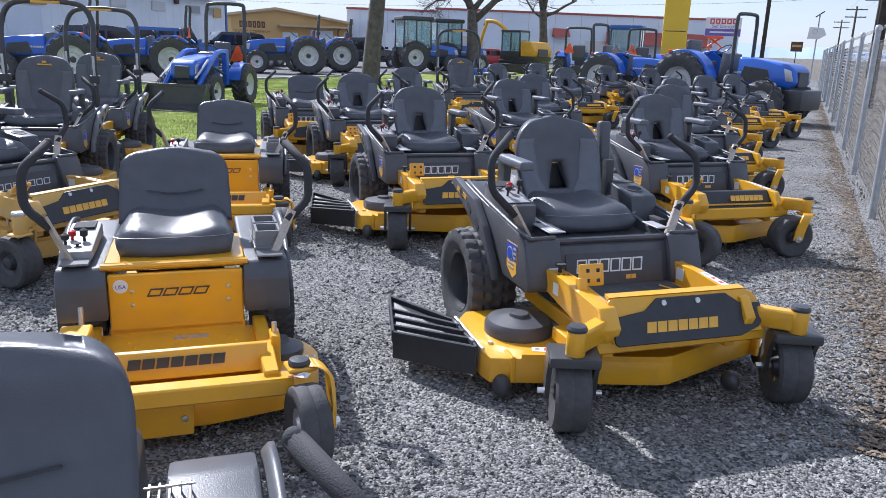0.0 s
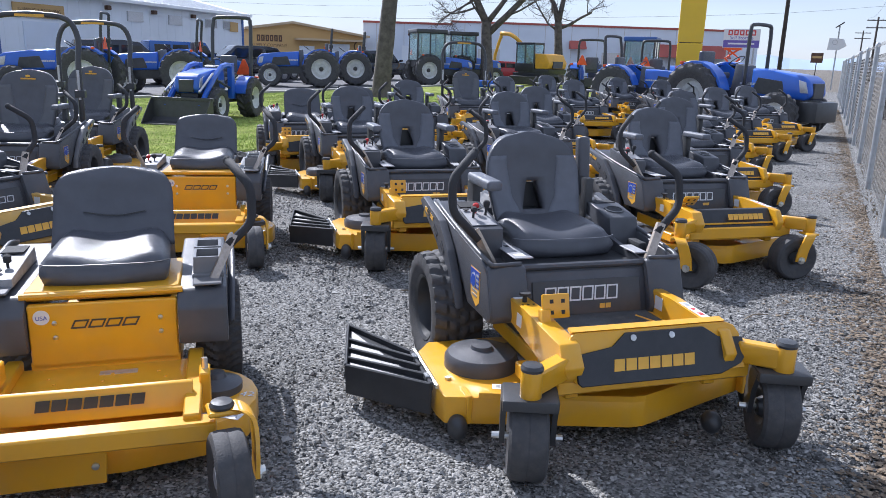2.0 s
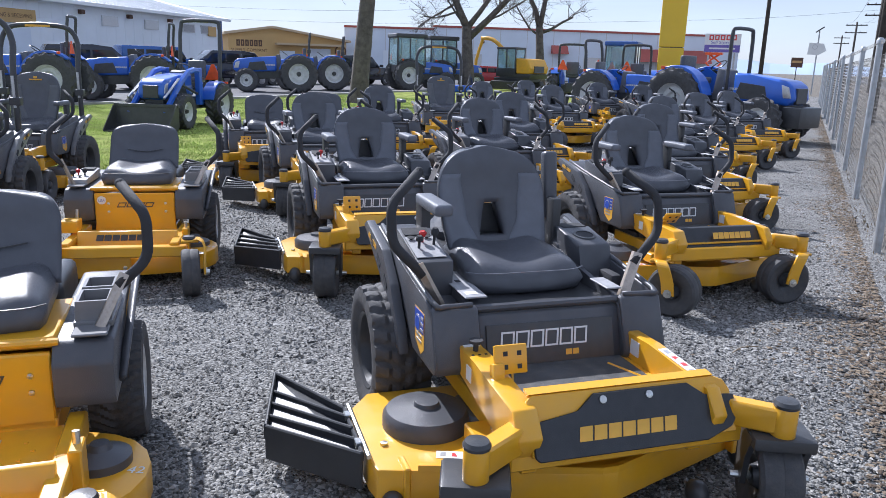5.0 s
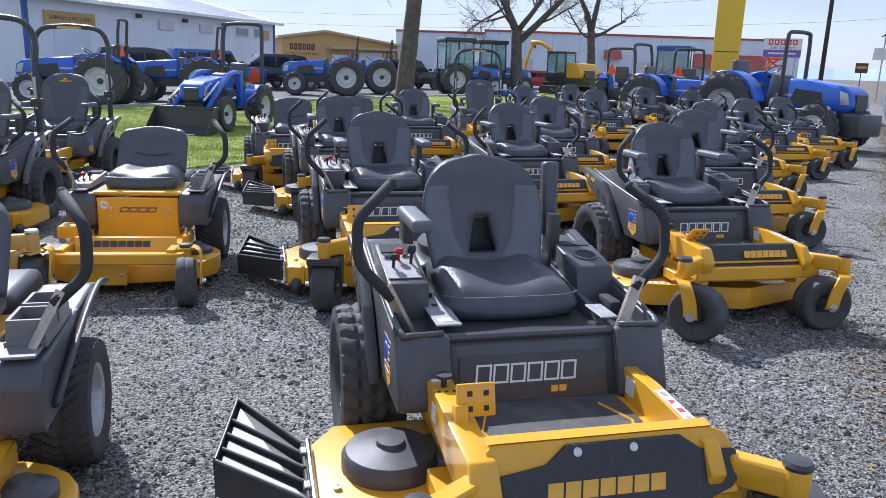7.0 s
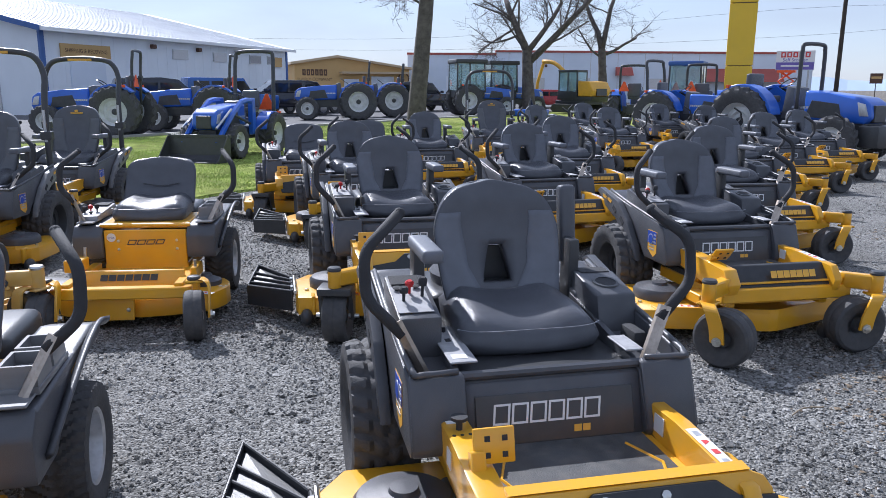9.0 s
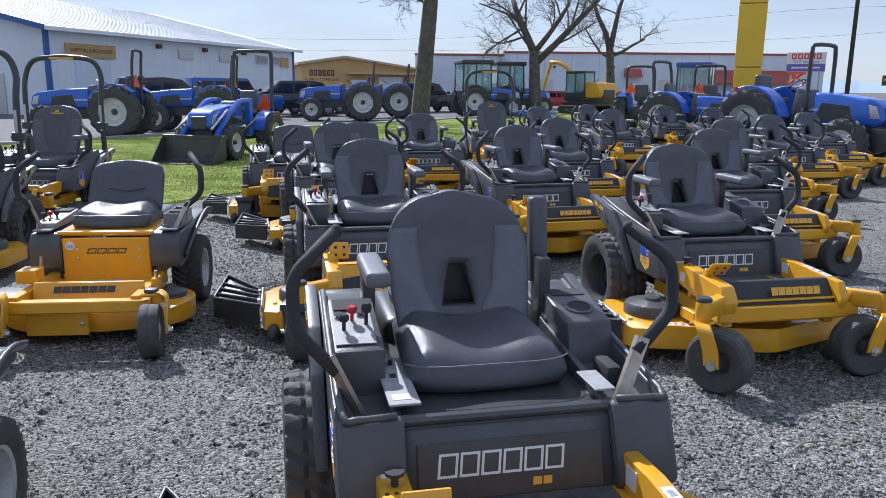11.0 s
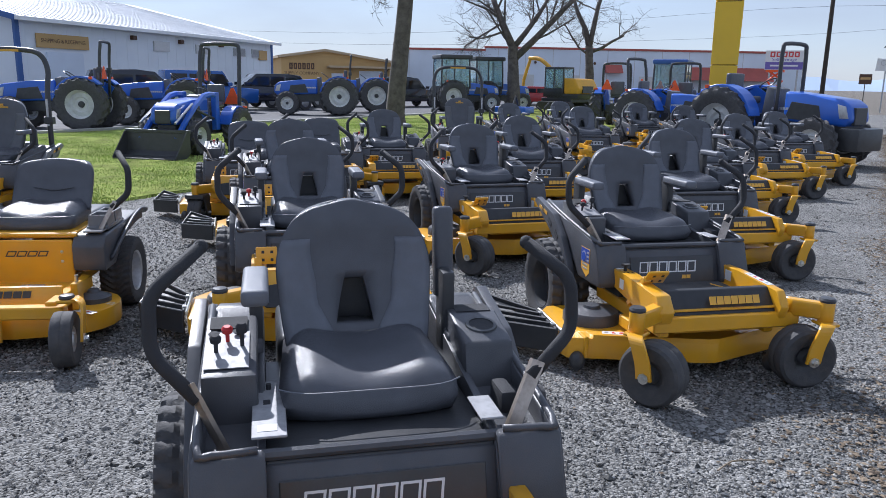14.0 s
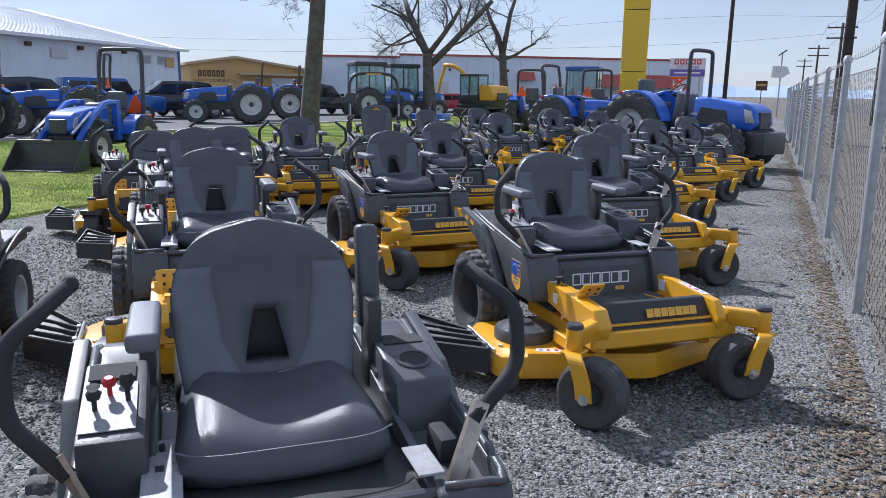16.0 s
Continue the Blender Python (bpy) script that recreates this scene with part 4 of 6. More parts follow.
def dash(name, label, pushed=False):
    """A small zero-turn mower with a yellow footwell and a stamped deck."""
    e = thing(name, label, "mower", "mowers on the gravel")
    for s in (-1, 1):
        wheel(e, "rear_wheel", 0, s * 0.43, 0.235, 0.20, M_SIL if s > 0 else M_BLK, 0.007, 5, 34, s)
    part("engine", bx(-0.58, -0.14, -0.22, 0.22, 0.34, 0.62, 0.05, 3), M_BLK, e, "", True)
    part("rear_frame", bx(-0.60, 0.50, -0.28, 0.28, 0.24, 0.32, 0.01), M_YEL, e)
    # yellow front panel with raised platform under the seat
    pan = part("front_panel", bx(0.47, 0.50, -0.275, 0.275, 0.29, 0.555, 0.006, 1), M_YEL, e, "", True)
    part("seat_platform", bx(0.02, 0.47, -0.29, 0.29, 0.56, 0.60, 0.008, 1), M_YEL, e, "", True)
    part("seat_lip", tube([(0.475, -0.30, 0.585), (0.475, 0.30, 0.585)], 0.014, 8), M_YEL, e)
    blocks(pan, M_BLK, 4, 0.25, 0.036, 0.5, 0.12, 0.007, face(0.5005, 0.005, 0.470, 90), "outlined black blocks")
    bm = lathe([(0.001, 0.5025), (0.030, 0.5025), (0.030, 0.500)], (0, -0.225, 0.505), "x", 20)
    d = part("round_decal", bm, M_WHT, pan, "round white decal")
    words("USA", 0.024, M_BLUD, d, Matrix.Translation((0.5035, -0.225, 0.502)) @ Matrix.Rotation(radians(90), 4, "Z") @ Matrix.Rotation(radians(90), 4, "X"))
    for y in (-0.18, 0.21):
        for z in (0.42, 0.48):
            part("bolt", lathe([(0.010, 0.50), (0.010, 0.506), (0.001, 0.508)], (0, y, z), "x", 8), M_CHR, pan)
    if pushed:
        seat(e, 0, 0.255, 0.605, 1.0, -0.06, 0.40, False, None, True)
        for k in range(5):
            part("rack_wire", tube([(-0.24, 0.25 + 0.02 * k, 0.60), (-0.24, 0.25 + 0.02 * k, 0.635), (-0.10, 0.25 + 0.02 * k, 0.64)], 0.003, 5), M_CHR, e)
        for x in (-0.22, -0.12):
            part("rack_wire", tube([(x, 0.24, 0.640), (x, 0.34, 0.640)], 0.003, 5), M_CHR, e)
    else:
        seat(e, 0, 0.255, 0.605, 1.0, -0.06, 0.40, False, None, True)
    for s in (-1, 1):
        prof = [(0.52, 0.36), (0.53, 0.40), (0.53, 0.52), (0.47, 0.585), (0.0, 0.60), (-0.30, 0.615), (-0.42, 0.585), (-0.40, 0.535), (-0.20, 0.555), (0.02, 0.53), (0.20, 0.47), (0.30, 0.36)]
        pod = part("side_pod", prism(prof, "y", s * 0.278, s * 0.475, 0.016, 2), M_PLA, e, "charcoal plastic side pod", True)
        blocks(pod, M_GOLD, 7, 0.20, 0.030, 0.3, 0.16, 0, face(-0.02, s * 0.476, 0.555, 0 if s < 0 else 180) @ Matrix.Rotation(radians(-8 * s), 4, "Y"), "gold plain blocks")
        part("top_plate", prism([(0.49, s * 0.34), (0.49, s * 0.455), (0.0, s * 0.455), (0.0, s * 0.34)], "z", 0.598, 0.608, 0.004, 1), M_CUP, pod, "glossy grey top plate", True)
        # fender bar over the tyre
        bm = tube([(0.44, s * 0.485, 0.42), (0.20, s * 0.495, 0.52), (-0.05, s * 0.50, 0.60), (-0.25, s * 0.50, 0.625), (-0.40, s * 0.50, 0.595)], 0.024, 6, 3, None, None, 0.5)
        part("fender", bm, M_PLA, pod, "", "all")
    # twin cup holder, and the control plate with its knobs
    cup = part("cup_holder", bx(0.04, 0.39, 0.335, 0.465, 0.598, 0.622, 0.006, 2), M_CUP, e, "glossy grey double cup holder", True)
    for x0_, x1_ in ((0.05, 0.20), (0.22, 0.38)):
        bm = bmesh.new()
        o = [[bm.verts.new((x, y, z)) for x, y in ((x0_ + d, 0.34 + d), (x1_ - d, 0.34 + d), (x1_ - d, 0.46 - d), (x0_ + d, 0.46 - d))] for d, z in ((0, 0.61), (0.004, 0.69), (0.015, 0.69), (0.019, 0.61))]
        for a, b in zip(o, o[1:]):
            for i in range(4):
                bm.faces.new((a[i], a[(i + 1) % 4], b[(i + 1) % 4], b[i]))
        part("holder_frame", bm, M_CUP, cup)
    part("tray_well", bx(0.065, 0.365, 0.355, 0.445, 0.6222, 0.626), M_GRIP, cup)
    part("cup_ring", lathe([(0.045, 0.63), (0.045, 0.655), (0.052, 0.655), (0.052, 0.63)], (0.30, 0.40, 0), "z", 24), M_CUP, cup, "", True)
    con = part("control_console", prism([(0.40, 0.60), (0.40, 0.64), (-0.02, 0.67), (-0.04, 0.60)], "y", -0.465, -0.335, 0.01, 2), M_PLT, e, "grey control console", True)
    part("slot", bx(-0.02, 0.10, -0.445, -0.355, 0.667, 0.674), M_GRIP, con)
    for dx, dy, mm, hh in ((0.30, -0.45, M_GRIP, 0.05), (0.24, -0.43, M_RED, 0.05), (0.26, -0.38, M_GRIP, 0.06), (0.33, -0.40, M_GRIP, 0.012)):
        part("knob", lathe([(0.006, 0.63), (0.006, 0.65 + hh * 0.3), (0.016, 0.65 + hh * 0.4), (0.017, 0.65 + hh * 0.8), (0.001, 0.65 + hh)], (dx, dy, 0), "z", 12), mm, con, "red knob" if mm is M_RED else "", True)
    for s in (-1, 1):
        if pushed:
            lever(e, s, (0.42, 0.41), (0.34, 0.59, 0.80), (0.18, 0.50, 0.935), 0.54)
        else:
            lever(e, s, (0.42, 0.41), (0.32, 0.59, 0.90), (0.18, 0.50, 1.07), 0.58)
    # footwell and front plate
    fl = part("foot_pan", bx(0.49, 0.90, -0.31, 0.31, 0.275, 0.287, 0.002, 1), M_YEL, e)
    for k in range(14):
        part("grip_stud", lathe([(0.008, 0.287), (0.006, 0.292), (0.001, 0.292)], (0.60 + 0.06 * (k // 3), -0.2 + 0.2 * (k % 3) + 0.03 * (k % 2), 0), "z", 6), M_YEL, fl)
    part("label_plate", bx(0.56, 0.60, -0.02, 0.12, 0.287, 0.289), M_SIL, fl)
    for s in (-1, 1):
        part("frame_rail", bx(0.47, 1.10, s * 0.34 - 0.03, s * 0.34 + 0.03, 0.245, 0.325, 0.006, 1), M_YEL, e, "", True)
    bm = prism([(0.90, 0.26), (0.94, 0.26), (0.915, 0.365), (0.885, 0.365)], "y", -0.30, 0.34, 0.004, 1)
    plate = part("front_plate", bm, M_YEL, e, "", True)
    mb = Matrix.Translation((0.931, 0.0, 0.325)) @ Matrix.Rotation(radians(90), 4, "Z") @ Matrix.Rotation(radians(-13.4), 4, "X")
    blocks(plate, M_BLK, 7, 0.36, 0.040, 0.16, 0.13, 0, mb, "black plain blocks")
    part("front_beam", bx(1.06, 1.14, -0.42, 0.42, 0.235, 0.305, 0.008, 1), M_YEL, e, "", True)
    part("front_skirt", prism([(-0.30, 0.08), (0.05, 0.08), (0.06, 0.24), (-0.30, 0.24)], "x", 1.05, 1.062, 0.003, 1), M_YEL, e)
    part("bolt", lathe([(0.013, 1.062), (0.013, 1.07), (0.001, 1.072)], (0, 0.02, 0.15), "x", 8), M_CHR, e)
    mp = Matrix.Translation((0.70, -0.36, 0.34))
    ped = part("pedal", bx(0.0, 0.14, -0.07, 0.045, 0.0, 0.08, 0.006, 1, None, mp), M_YEL, e, "", True)
    part("lift_lever", tube([(0.62, -0.37, 0.30), (0.60, -0.37, 0.46)], 0.011, 8), M_CHR, e)
    part("lift_link", tube([(0.80, 0.38, 0.20), (0.78, 0.38, 0.40)], 0.012, 8), M_CHR, e)
    part("pivot_bracket", bx(0.74, 0.84, 0.36, 0.40, 0.20, 0.36, 0.005, 1), M_YEL, e)
    for s, a in ((-1, 4), (1, 8)):
        caster(e, 1.12, s * 0.44, a - 180, 0.365, True, 0.155, 0.115, 0.12, M_YEL, M_SIL)
    out = [(1.0, -0.30), (1.0, 0.10)]
    for k in range(11):
        a = radians(70 - 18 * k)
        out.append((0.66 + 0.30 * math.sin(a), 0.28 + 0.30 * math.cos(a)))
    out += [(0.36, -0.30)]
    for k in range(7):
        a = radians(-90 - 25 * (k + 1) + 25)
        out.append((0.66 + 0.30 * math.sin(a), -0.28 + 0.30 * math.cos(a)))
    deck = part("deck", prism(out, "z", 0.075, 0.195, 0.012, 2), M_YEL, e, "", True)
    cov = part("spindle_cover", lathe([(0.10, 0.195), (0.10, 0.225), (0.04, 0.25), (0.03, 0.27), (0.001, 0.27)], (0.62, 0.42, 0), "z", 24), M_PLA, deck, "black plastic belt cover", True)
    safety_decal(deck, 0.86, 0.44, 0.1955, 60, 0.15, 0.05)
    words("42", 0.06, M_WHT, deck, Matrix.Translation((0.70, 0.535, 0.1965)) @ Matrix.Rotation(radians(75), 4, "Z"))
    part("discharge_chute", prism([(0.36, -0.52), (0.72, -0.56), (0.66, -0.80), (0.30, -0.76)], "z", 0.10, 0.19, 0.012, 2), M_PLA, e, "black plastic discharge chute", True)
    return e


# ---- the mowers ----
NEW = "yellow and charcoal mower, high black seat"
mower = raptor("zero_turn_mower", NEW + ", one armrest raised, on gravel", False, (160, 157), "du")
mower.matrix_basis = pose(-1.22, 4.04, 0, 0, 0, -46)
mower_black = raptor("zero_turn_mower", NEW + ", black caster forks", False, (164, 160), "dd")
mower_black.matrix_basis = pose(-3.23, 6.14, 0, 0, 0, -46)
copy_thing(mower_black, pose(-5.15, 8.09, 0, 0, 0, -44))
mower_yellow = raptor("zero_turn_mower", NEW + ", yellow caster forks", True, (36, -95), "dd", False, trail=0.11)
mower_yellow.matrix_basis = pose(-1.25, 7.06, 0, 0, 0, -47)
for x, y, a in ((-1.56, 9.56, -48), (-2.0, 12.3, -46), (-1.90, 14.9, -47), (-1.62, 17.0, -47), (-3.35, 8.8, -42), (-3.9, 11.1, -46), (-6.23, 11.31, -46), (-5.0, 16.2, -47), (-5.2, 20.5, -47), (-6.9, 16.9, -45), (-7.0, 20.0, -47), (-3.9, 19.8, -46)):
    copy_thing(mower_yellow, pose(x, y, 0, 0, 0, a))
mower_low = raptor("zero_turn_mower", "yellow and charcoal mower with a low plain black seat", False, (160, 190), "", True, False, True)
mower_low.matrix_basis = pose(-6.55, 8.9, 0, 0, 0, -46)
copy_thing(mower_low, pose(-6.5, 10.2, 0, 0, 0, -46))
fast = raptor("zero_turn_mower", "yellow and charcoal mower with a black roll bar", True, (175, 182), "dd", True, True)
fast.matrix_basis = pose(-8.3, 6.85, 0, 0, 0, -58)
copy_thing(fast, pose(-7.1, 5.2, 0, 0, 0, -54))
copy_thing(fast, pose(-6.6, 14.2, 0, 0, 0, -50))
used = raptor("zero_turn_mower", "dusty faded yellow mower with a wide deck and roll bar", True, (182, 184), "dd", True, True, False, True)
used.matrix_basis = pose(-5.5, 3.35, 0, 0, 0, 2)
small = dash("zero_turn_mower", "small yellow mower with black seat and rounded deck")
small.matrix_basis = pose(-2.72, 2.64, 0, 0, 0, -46)
copy_thing(small, pose(-4.665, 5.17, 0, 0, 0, -52))
dash("zero_turn_mower", "small yellow mower with black seat and lowered levers", True).matrix_basis = pose(-1.14, 0.63, 0, 0, 0, -46)


# ---- ground ----
def sheet(name, x0, x1, y0, y1, z, material, label, cell=0.0, wob=0.0, thick=0.0):
    bm = bmesh.new()
    nx, ny = (max(1, int((x1 - x0) / cell)), max(1, int((y1 - y0) / cell))) if cell else (1, 1)
    g = {}
    for i in range(nx + 1):
        for j in range(ny + 1):
            x, y = x0 + (x1 - x0) * i / nx, y0 + (y1 - y0) * j / ny
            d = wob * noise.noise((x * 0.9, y * 0.9, 3.1)) if wob else 0
            g[i, j] = bm.verts.new((x, y, z + d))
    for i in range(nx):
        for j in range(ny):
            bm.faces.new((g[i, j], g[i + 1, j], g[i + 1, j + 1], g[i, j + 1]))
    if thick:
        r = bmesh.ops.extrude_face_region(bm, geom=list(bm.faces))
        for v in [q for q in r["geom"] if isinstance(q, bmesh.types.BMVert)]:
            v.co.z -= thick
    ob = part(name, bm, material)
    return tagged(ob, label, name.split("_")[0], "", "structure")


sheet("ground", -600, 600, -80, 1500, -0.03, M_DIRT, "dry brown earth reaching to the horizon")
sheet("gravel_yard", -8.2, 0.66, -8, 60, 0.0, M_GRAV, "grey crushed gravel yard", 0.35, 0.012, 0.02)
sheet("verge_strip", 0.66, 5.0, -8, 160, -0.002, M_DIRT, "dry dirt verge along the fence", 0.5, 0.02, 0.015)
sheet("grass_strip", -19.5, -8.2, -12, 60, 0.03, M_GRASS, "short green lawn strip", 0.5, 0.03, 0.05)
sheet("kerb", -19.75, -19.5, -12, 60, 0.10, M_CONC, "grey concrete kerb by the lawn", 0, 0, 0.12)
sheet("car_park", -60, -19.75, -20, 75, 0.0, M_ASPH, "grey asphalt car park", 0, 0, 0.025)
sheet("road", 6.0, 14.0, -80, 600, -0.012, M_ASPH, "grey asphalt road beyond the fence", 0, 0, 0.015)


def scatter(name, n, place, size, material, label, seed, flat=0.62):
    """Loose stones as one mesh: squashed, uneven eight-cornered lumps."""
    rng = np.random.RandomState(seed)
    base = np.array([(1, 0, 0), (-1, 0, 0), (0, 1, 0), (0, -1, 0), (0, 0, 1), (0, 0, -1)], float)
    tri = np.array([(0, 2, 4), (2, 1, 4), (1, 3, 4), (3, 0, 4), (2, 0, 5), (1, 2, 5), (3, 1, 5), (0, 3, 5)])
    c = place(rng, n)
    n = len(c)
    s = size(rng, n)
    v = base[None] * rng.uniform(0.65, 1.25, (n, 6, 1)) + rng.normal(0, 0.16, (n, 6, 3))
    v *= s[:, None, None] * np.stack([np.ones(n), rng.uniform(0.6, 1, n), rng.uniform(0.4, 0.8, n) * flat / 0.62], 1)[:, None, :]
    a = rng.uniform(0, 6.28, n)
    ca_, sa_ = np.cos(a)[:, None], np.sin(a)[:, None]
    x = v[..., 0] * ca_ - v[..., 1] * sa_
    y = v[..., 0] * sa_ + v[..., 1] * ca_
    v[..., 0], v[..., 1] = x, y
    v += c[:, None, :]
    f = (tri[None] + 6 * np.arange(n)[:, None, None]).reshape(-1, 3)
    me = bpy.data.meshes.new(name)
    me.from_pydata(v.reshape(-1, 3), [], f)
    me.materials.append(material)
    return tagged(new(name, me), label, "gravel", "", "stuff")


def yard(x0, x1, y0, y1, power=1.0):
    def f(rng, n):
        p = np.zeros((n, 3))
        p[:, 0] = rng.uniform(x0, x1, n)
        p[:, 1] = y0 + (y1 - y0) * rng.uniform(0, 1, n) ** power
        p[:, 2] = rng.uniform(-0.004, 0.006, n)
        return p
    return f


scatter("gravel", 120000, yard(-4.2, 0.66, 1.0, 8.5, 1.2), lambda r, n: np.clip(r.lognormal(-4.92, 0.42, n), 0.004, 0.026), M_STONE, "loose grey crushed gravel stones", 1)
scatter("gravel", 40000, yard(-8.1, 0.6, 6.0, 22.0, 1.4), lambda r, n: np.clip(r.lognormal(-4.7, 0.3, n), 0.005, 0.020), M_STONE, "loose grey crushed gravel stones", 2)
scatter("gravel", 22000, yard(-8.1, -4.0, 1.0, 8.0), lambda r, n: np.clip(r.lognormal(-4.7, 0.3, n), 0.005, 0.020), M_STONE, "loose grey crushed gravel stones", 3)
# dead leaves and earth, thicker towards the fence and in drifts
def drift(y0, y1, spread):
    def f(r, n):
        y = y0 + (y1 - y0) * r.uniform(0, 1, n) ** 1.5
        edge = 0.72 - 0.024 * y
        wave = 0.7 + 0.5 * np.sin(y * 1.9) * np.sin(y * 0.63 + 1.0)
        return np.stack([edge - np.abs(r.normal(0, spread, n)) * wave, y, r.uniform(0.003, 0.014, n)], 1)
    return f


scatter("leaf_litter", 15000, drift(3.2, 34, 0.22), lambda r, n: r.uniform(0.005, 0.022, n), M_BROWN2, "dry brown leaves and earth along the fence", 4, 0.2)
scatter("leaf_litter", 2500, drift(3.2, 30, 0.55), lambda r, n: r.uniform(0.005, 0.016, n), M_BROWN2, "scattered dry brown leaves on the gravel", 8, 0.15)


def blades(name, n, x0, x1, y0, y1, h, material, label, seed, z=0.03):
    rng = np.random.RandomState(seed)
    b = np.stack([rng.uniform(x0, x1, n), y0 + (y1 - y0) * rng.uniform(0, 1, n) ** 1.3, np.full(n, z - 0.01)], 1)
    a = rng.uniform(0, 6.28, n)
    w = rng.uniform(0.006, 0.012, n)
    hh = rng.uniform(0.5, 1.2, n) * h
    side = np.stack([np.cos(a), np.sin(a), 0 * a], 1) * w[:, None]
    tip = b + np.stack([rng.normal(0, 0.4, n) * hh, rng.normal(0, 0.4, n) * hh, hh], 1)
    v = np.stack([b - side, b + side, tip], 1).reshape(-1, 3)
    me = bpy.data.meshes.new(name)
    me.from_pydata(v, [], np.arange(3 * n).reshape(-1, 3))
    me.materials.append(material)
    return tagged(new(name, me), label, "grass", "", "stuff")


blades("grass", 260000, -19.5, -8.05, 5, 30, 0.034, M_BLADE, "short green lawn grass", 5)
blades("weeds", 1500, 0.45, 0.9, 5, 30, 0.05, M_DRY, "dry weeds along the fence foot", 6, 0.0)

# ---- chain-link fence ----
FX = lambda y: 0.81 - 0.024 * y


def fence():
    e = thing("chain_link_fence", "galvanised chain-link fence with steel posts and barbed wire", "fence")
    ys = [5.2 + 3.3 * k for k in range(-1, 14)]
    post = lathe([(0.001, 0.0), (0.036, 0.0), (0.036, 1.93), (0.044, 1.93), (0.046, 1.97), (0.03, 2.0), (0.001, 2.005)], seg=14)
    first = part("post", post, M_GALV, e, "", True)
    first.location = (FX(ys[0]), ys[0], 0)
    rng = random.Random(7)
    for y in ys[1:]:
        o = new("post", first.data)
        o.parent = e
        o.location = (FX(y), y, -0.02)
        o.rotation_euler = (radians(rng.uniform(-0.8, 0.8)), radians(rng.uniform(-0.8, 1.2)), 0)
    part("tension_wire", tube([(FX(y) + 0.04, y, 0.06) for y in (ys[0], ys[-1])], 0.004, 5), M_WIRE, e)
    part("tension_wire", tube([(FX(y) + 0.04, y, 1.78) for y in (ys[0], ys[-1])], 0.004, 5), M_WIRE, e)
    for h in (1.95,):
        pts = []
        for a, b in zip(ys, ys[1:]):
            for k in range(6):
                t = k / 6
                pts.append((FX(a + (b - a) * t), a + (b - a) * t, h - 0.05 * math.sin(math.pi * t)))
        bm = tube(pts, 0.004, 4)
        for a in np.arange(ys[0], ys[-1], 0.16):
            tube([(FX(a), a - 0.012, h - 0.05), (FX(a), a + 0.012, h + 0.0)], 0.003, 3, 1, bm)
        part("barbed_wire", bm, M_WIRE, e)
    # the woven mesh: zigzag wires side by side
    verts, faces = [], []
    pitch, rows, r = 0.072, 25, 0.0014
    y = ys[0]
    k = 0
    while y < 42:
        thick = r if y < 18 else r * 1.5
        prev = None
        for j in range(rows + 1):
            side = (j + k) % 2
            yy = y + (pitch if side else 0)
            x = FX(yy) + 0.042 + 0.004 * math.sin(yy * 1.7) + (0.004 if side else -0.004)
            z = 0.05 + j * (1.73 / rows)
            i0 = len(verts)
            verts += [(x - thick, yy, z), (x + thick, yy - thick, z), (x + thick, yy + thick, z)]
            if prev is not None:
                for q in range(3):
                    faces.append((prev + q, prev + (q + 1) % 3, i0 + (q + 1) % 3, i0 + q))
            prev = i0
        y += pitch
        k += 1
    me = bpy.data.meshes.new("wire_mesh")
    me.from_pydata(verts, [], faces)
    me.materials.append(M_WIRE)
    w = new("wire_mesh", me)
    w.parent = e
    tagged(w, "woven diamond wire mesh", "", "", "stuff")


fence()


# ---- buildings ----
def wall_between(name, a, b, z0, z1, th, material, parent, label=""):
    a, b = Vector((*a, 0)), Vector((*b, 0))
    d = (b - a)
    L = d.length
    bm = bx(0, L, 0, th, z0, z1)
    ob = part(name, bm, material, parent, label)
    ob.matrix_basis = Matrix.Translation(a) @ Matrix.Rotation(math.atan2(d.y, d.x), 4, "Z")
    return ob, L


def panel_on(wall, name, x0, x1, z0, z1, material, out=0.05, label=""):
    return part(name, bx(x0, x1, -out, 0.0, z0, z1), material, wall, label)


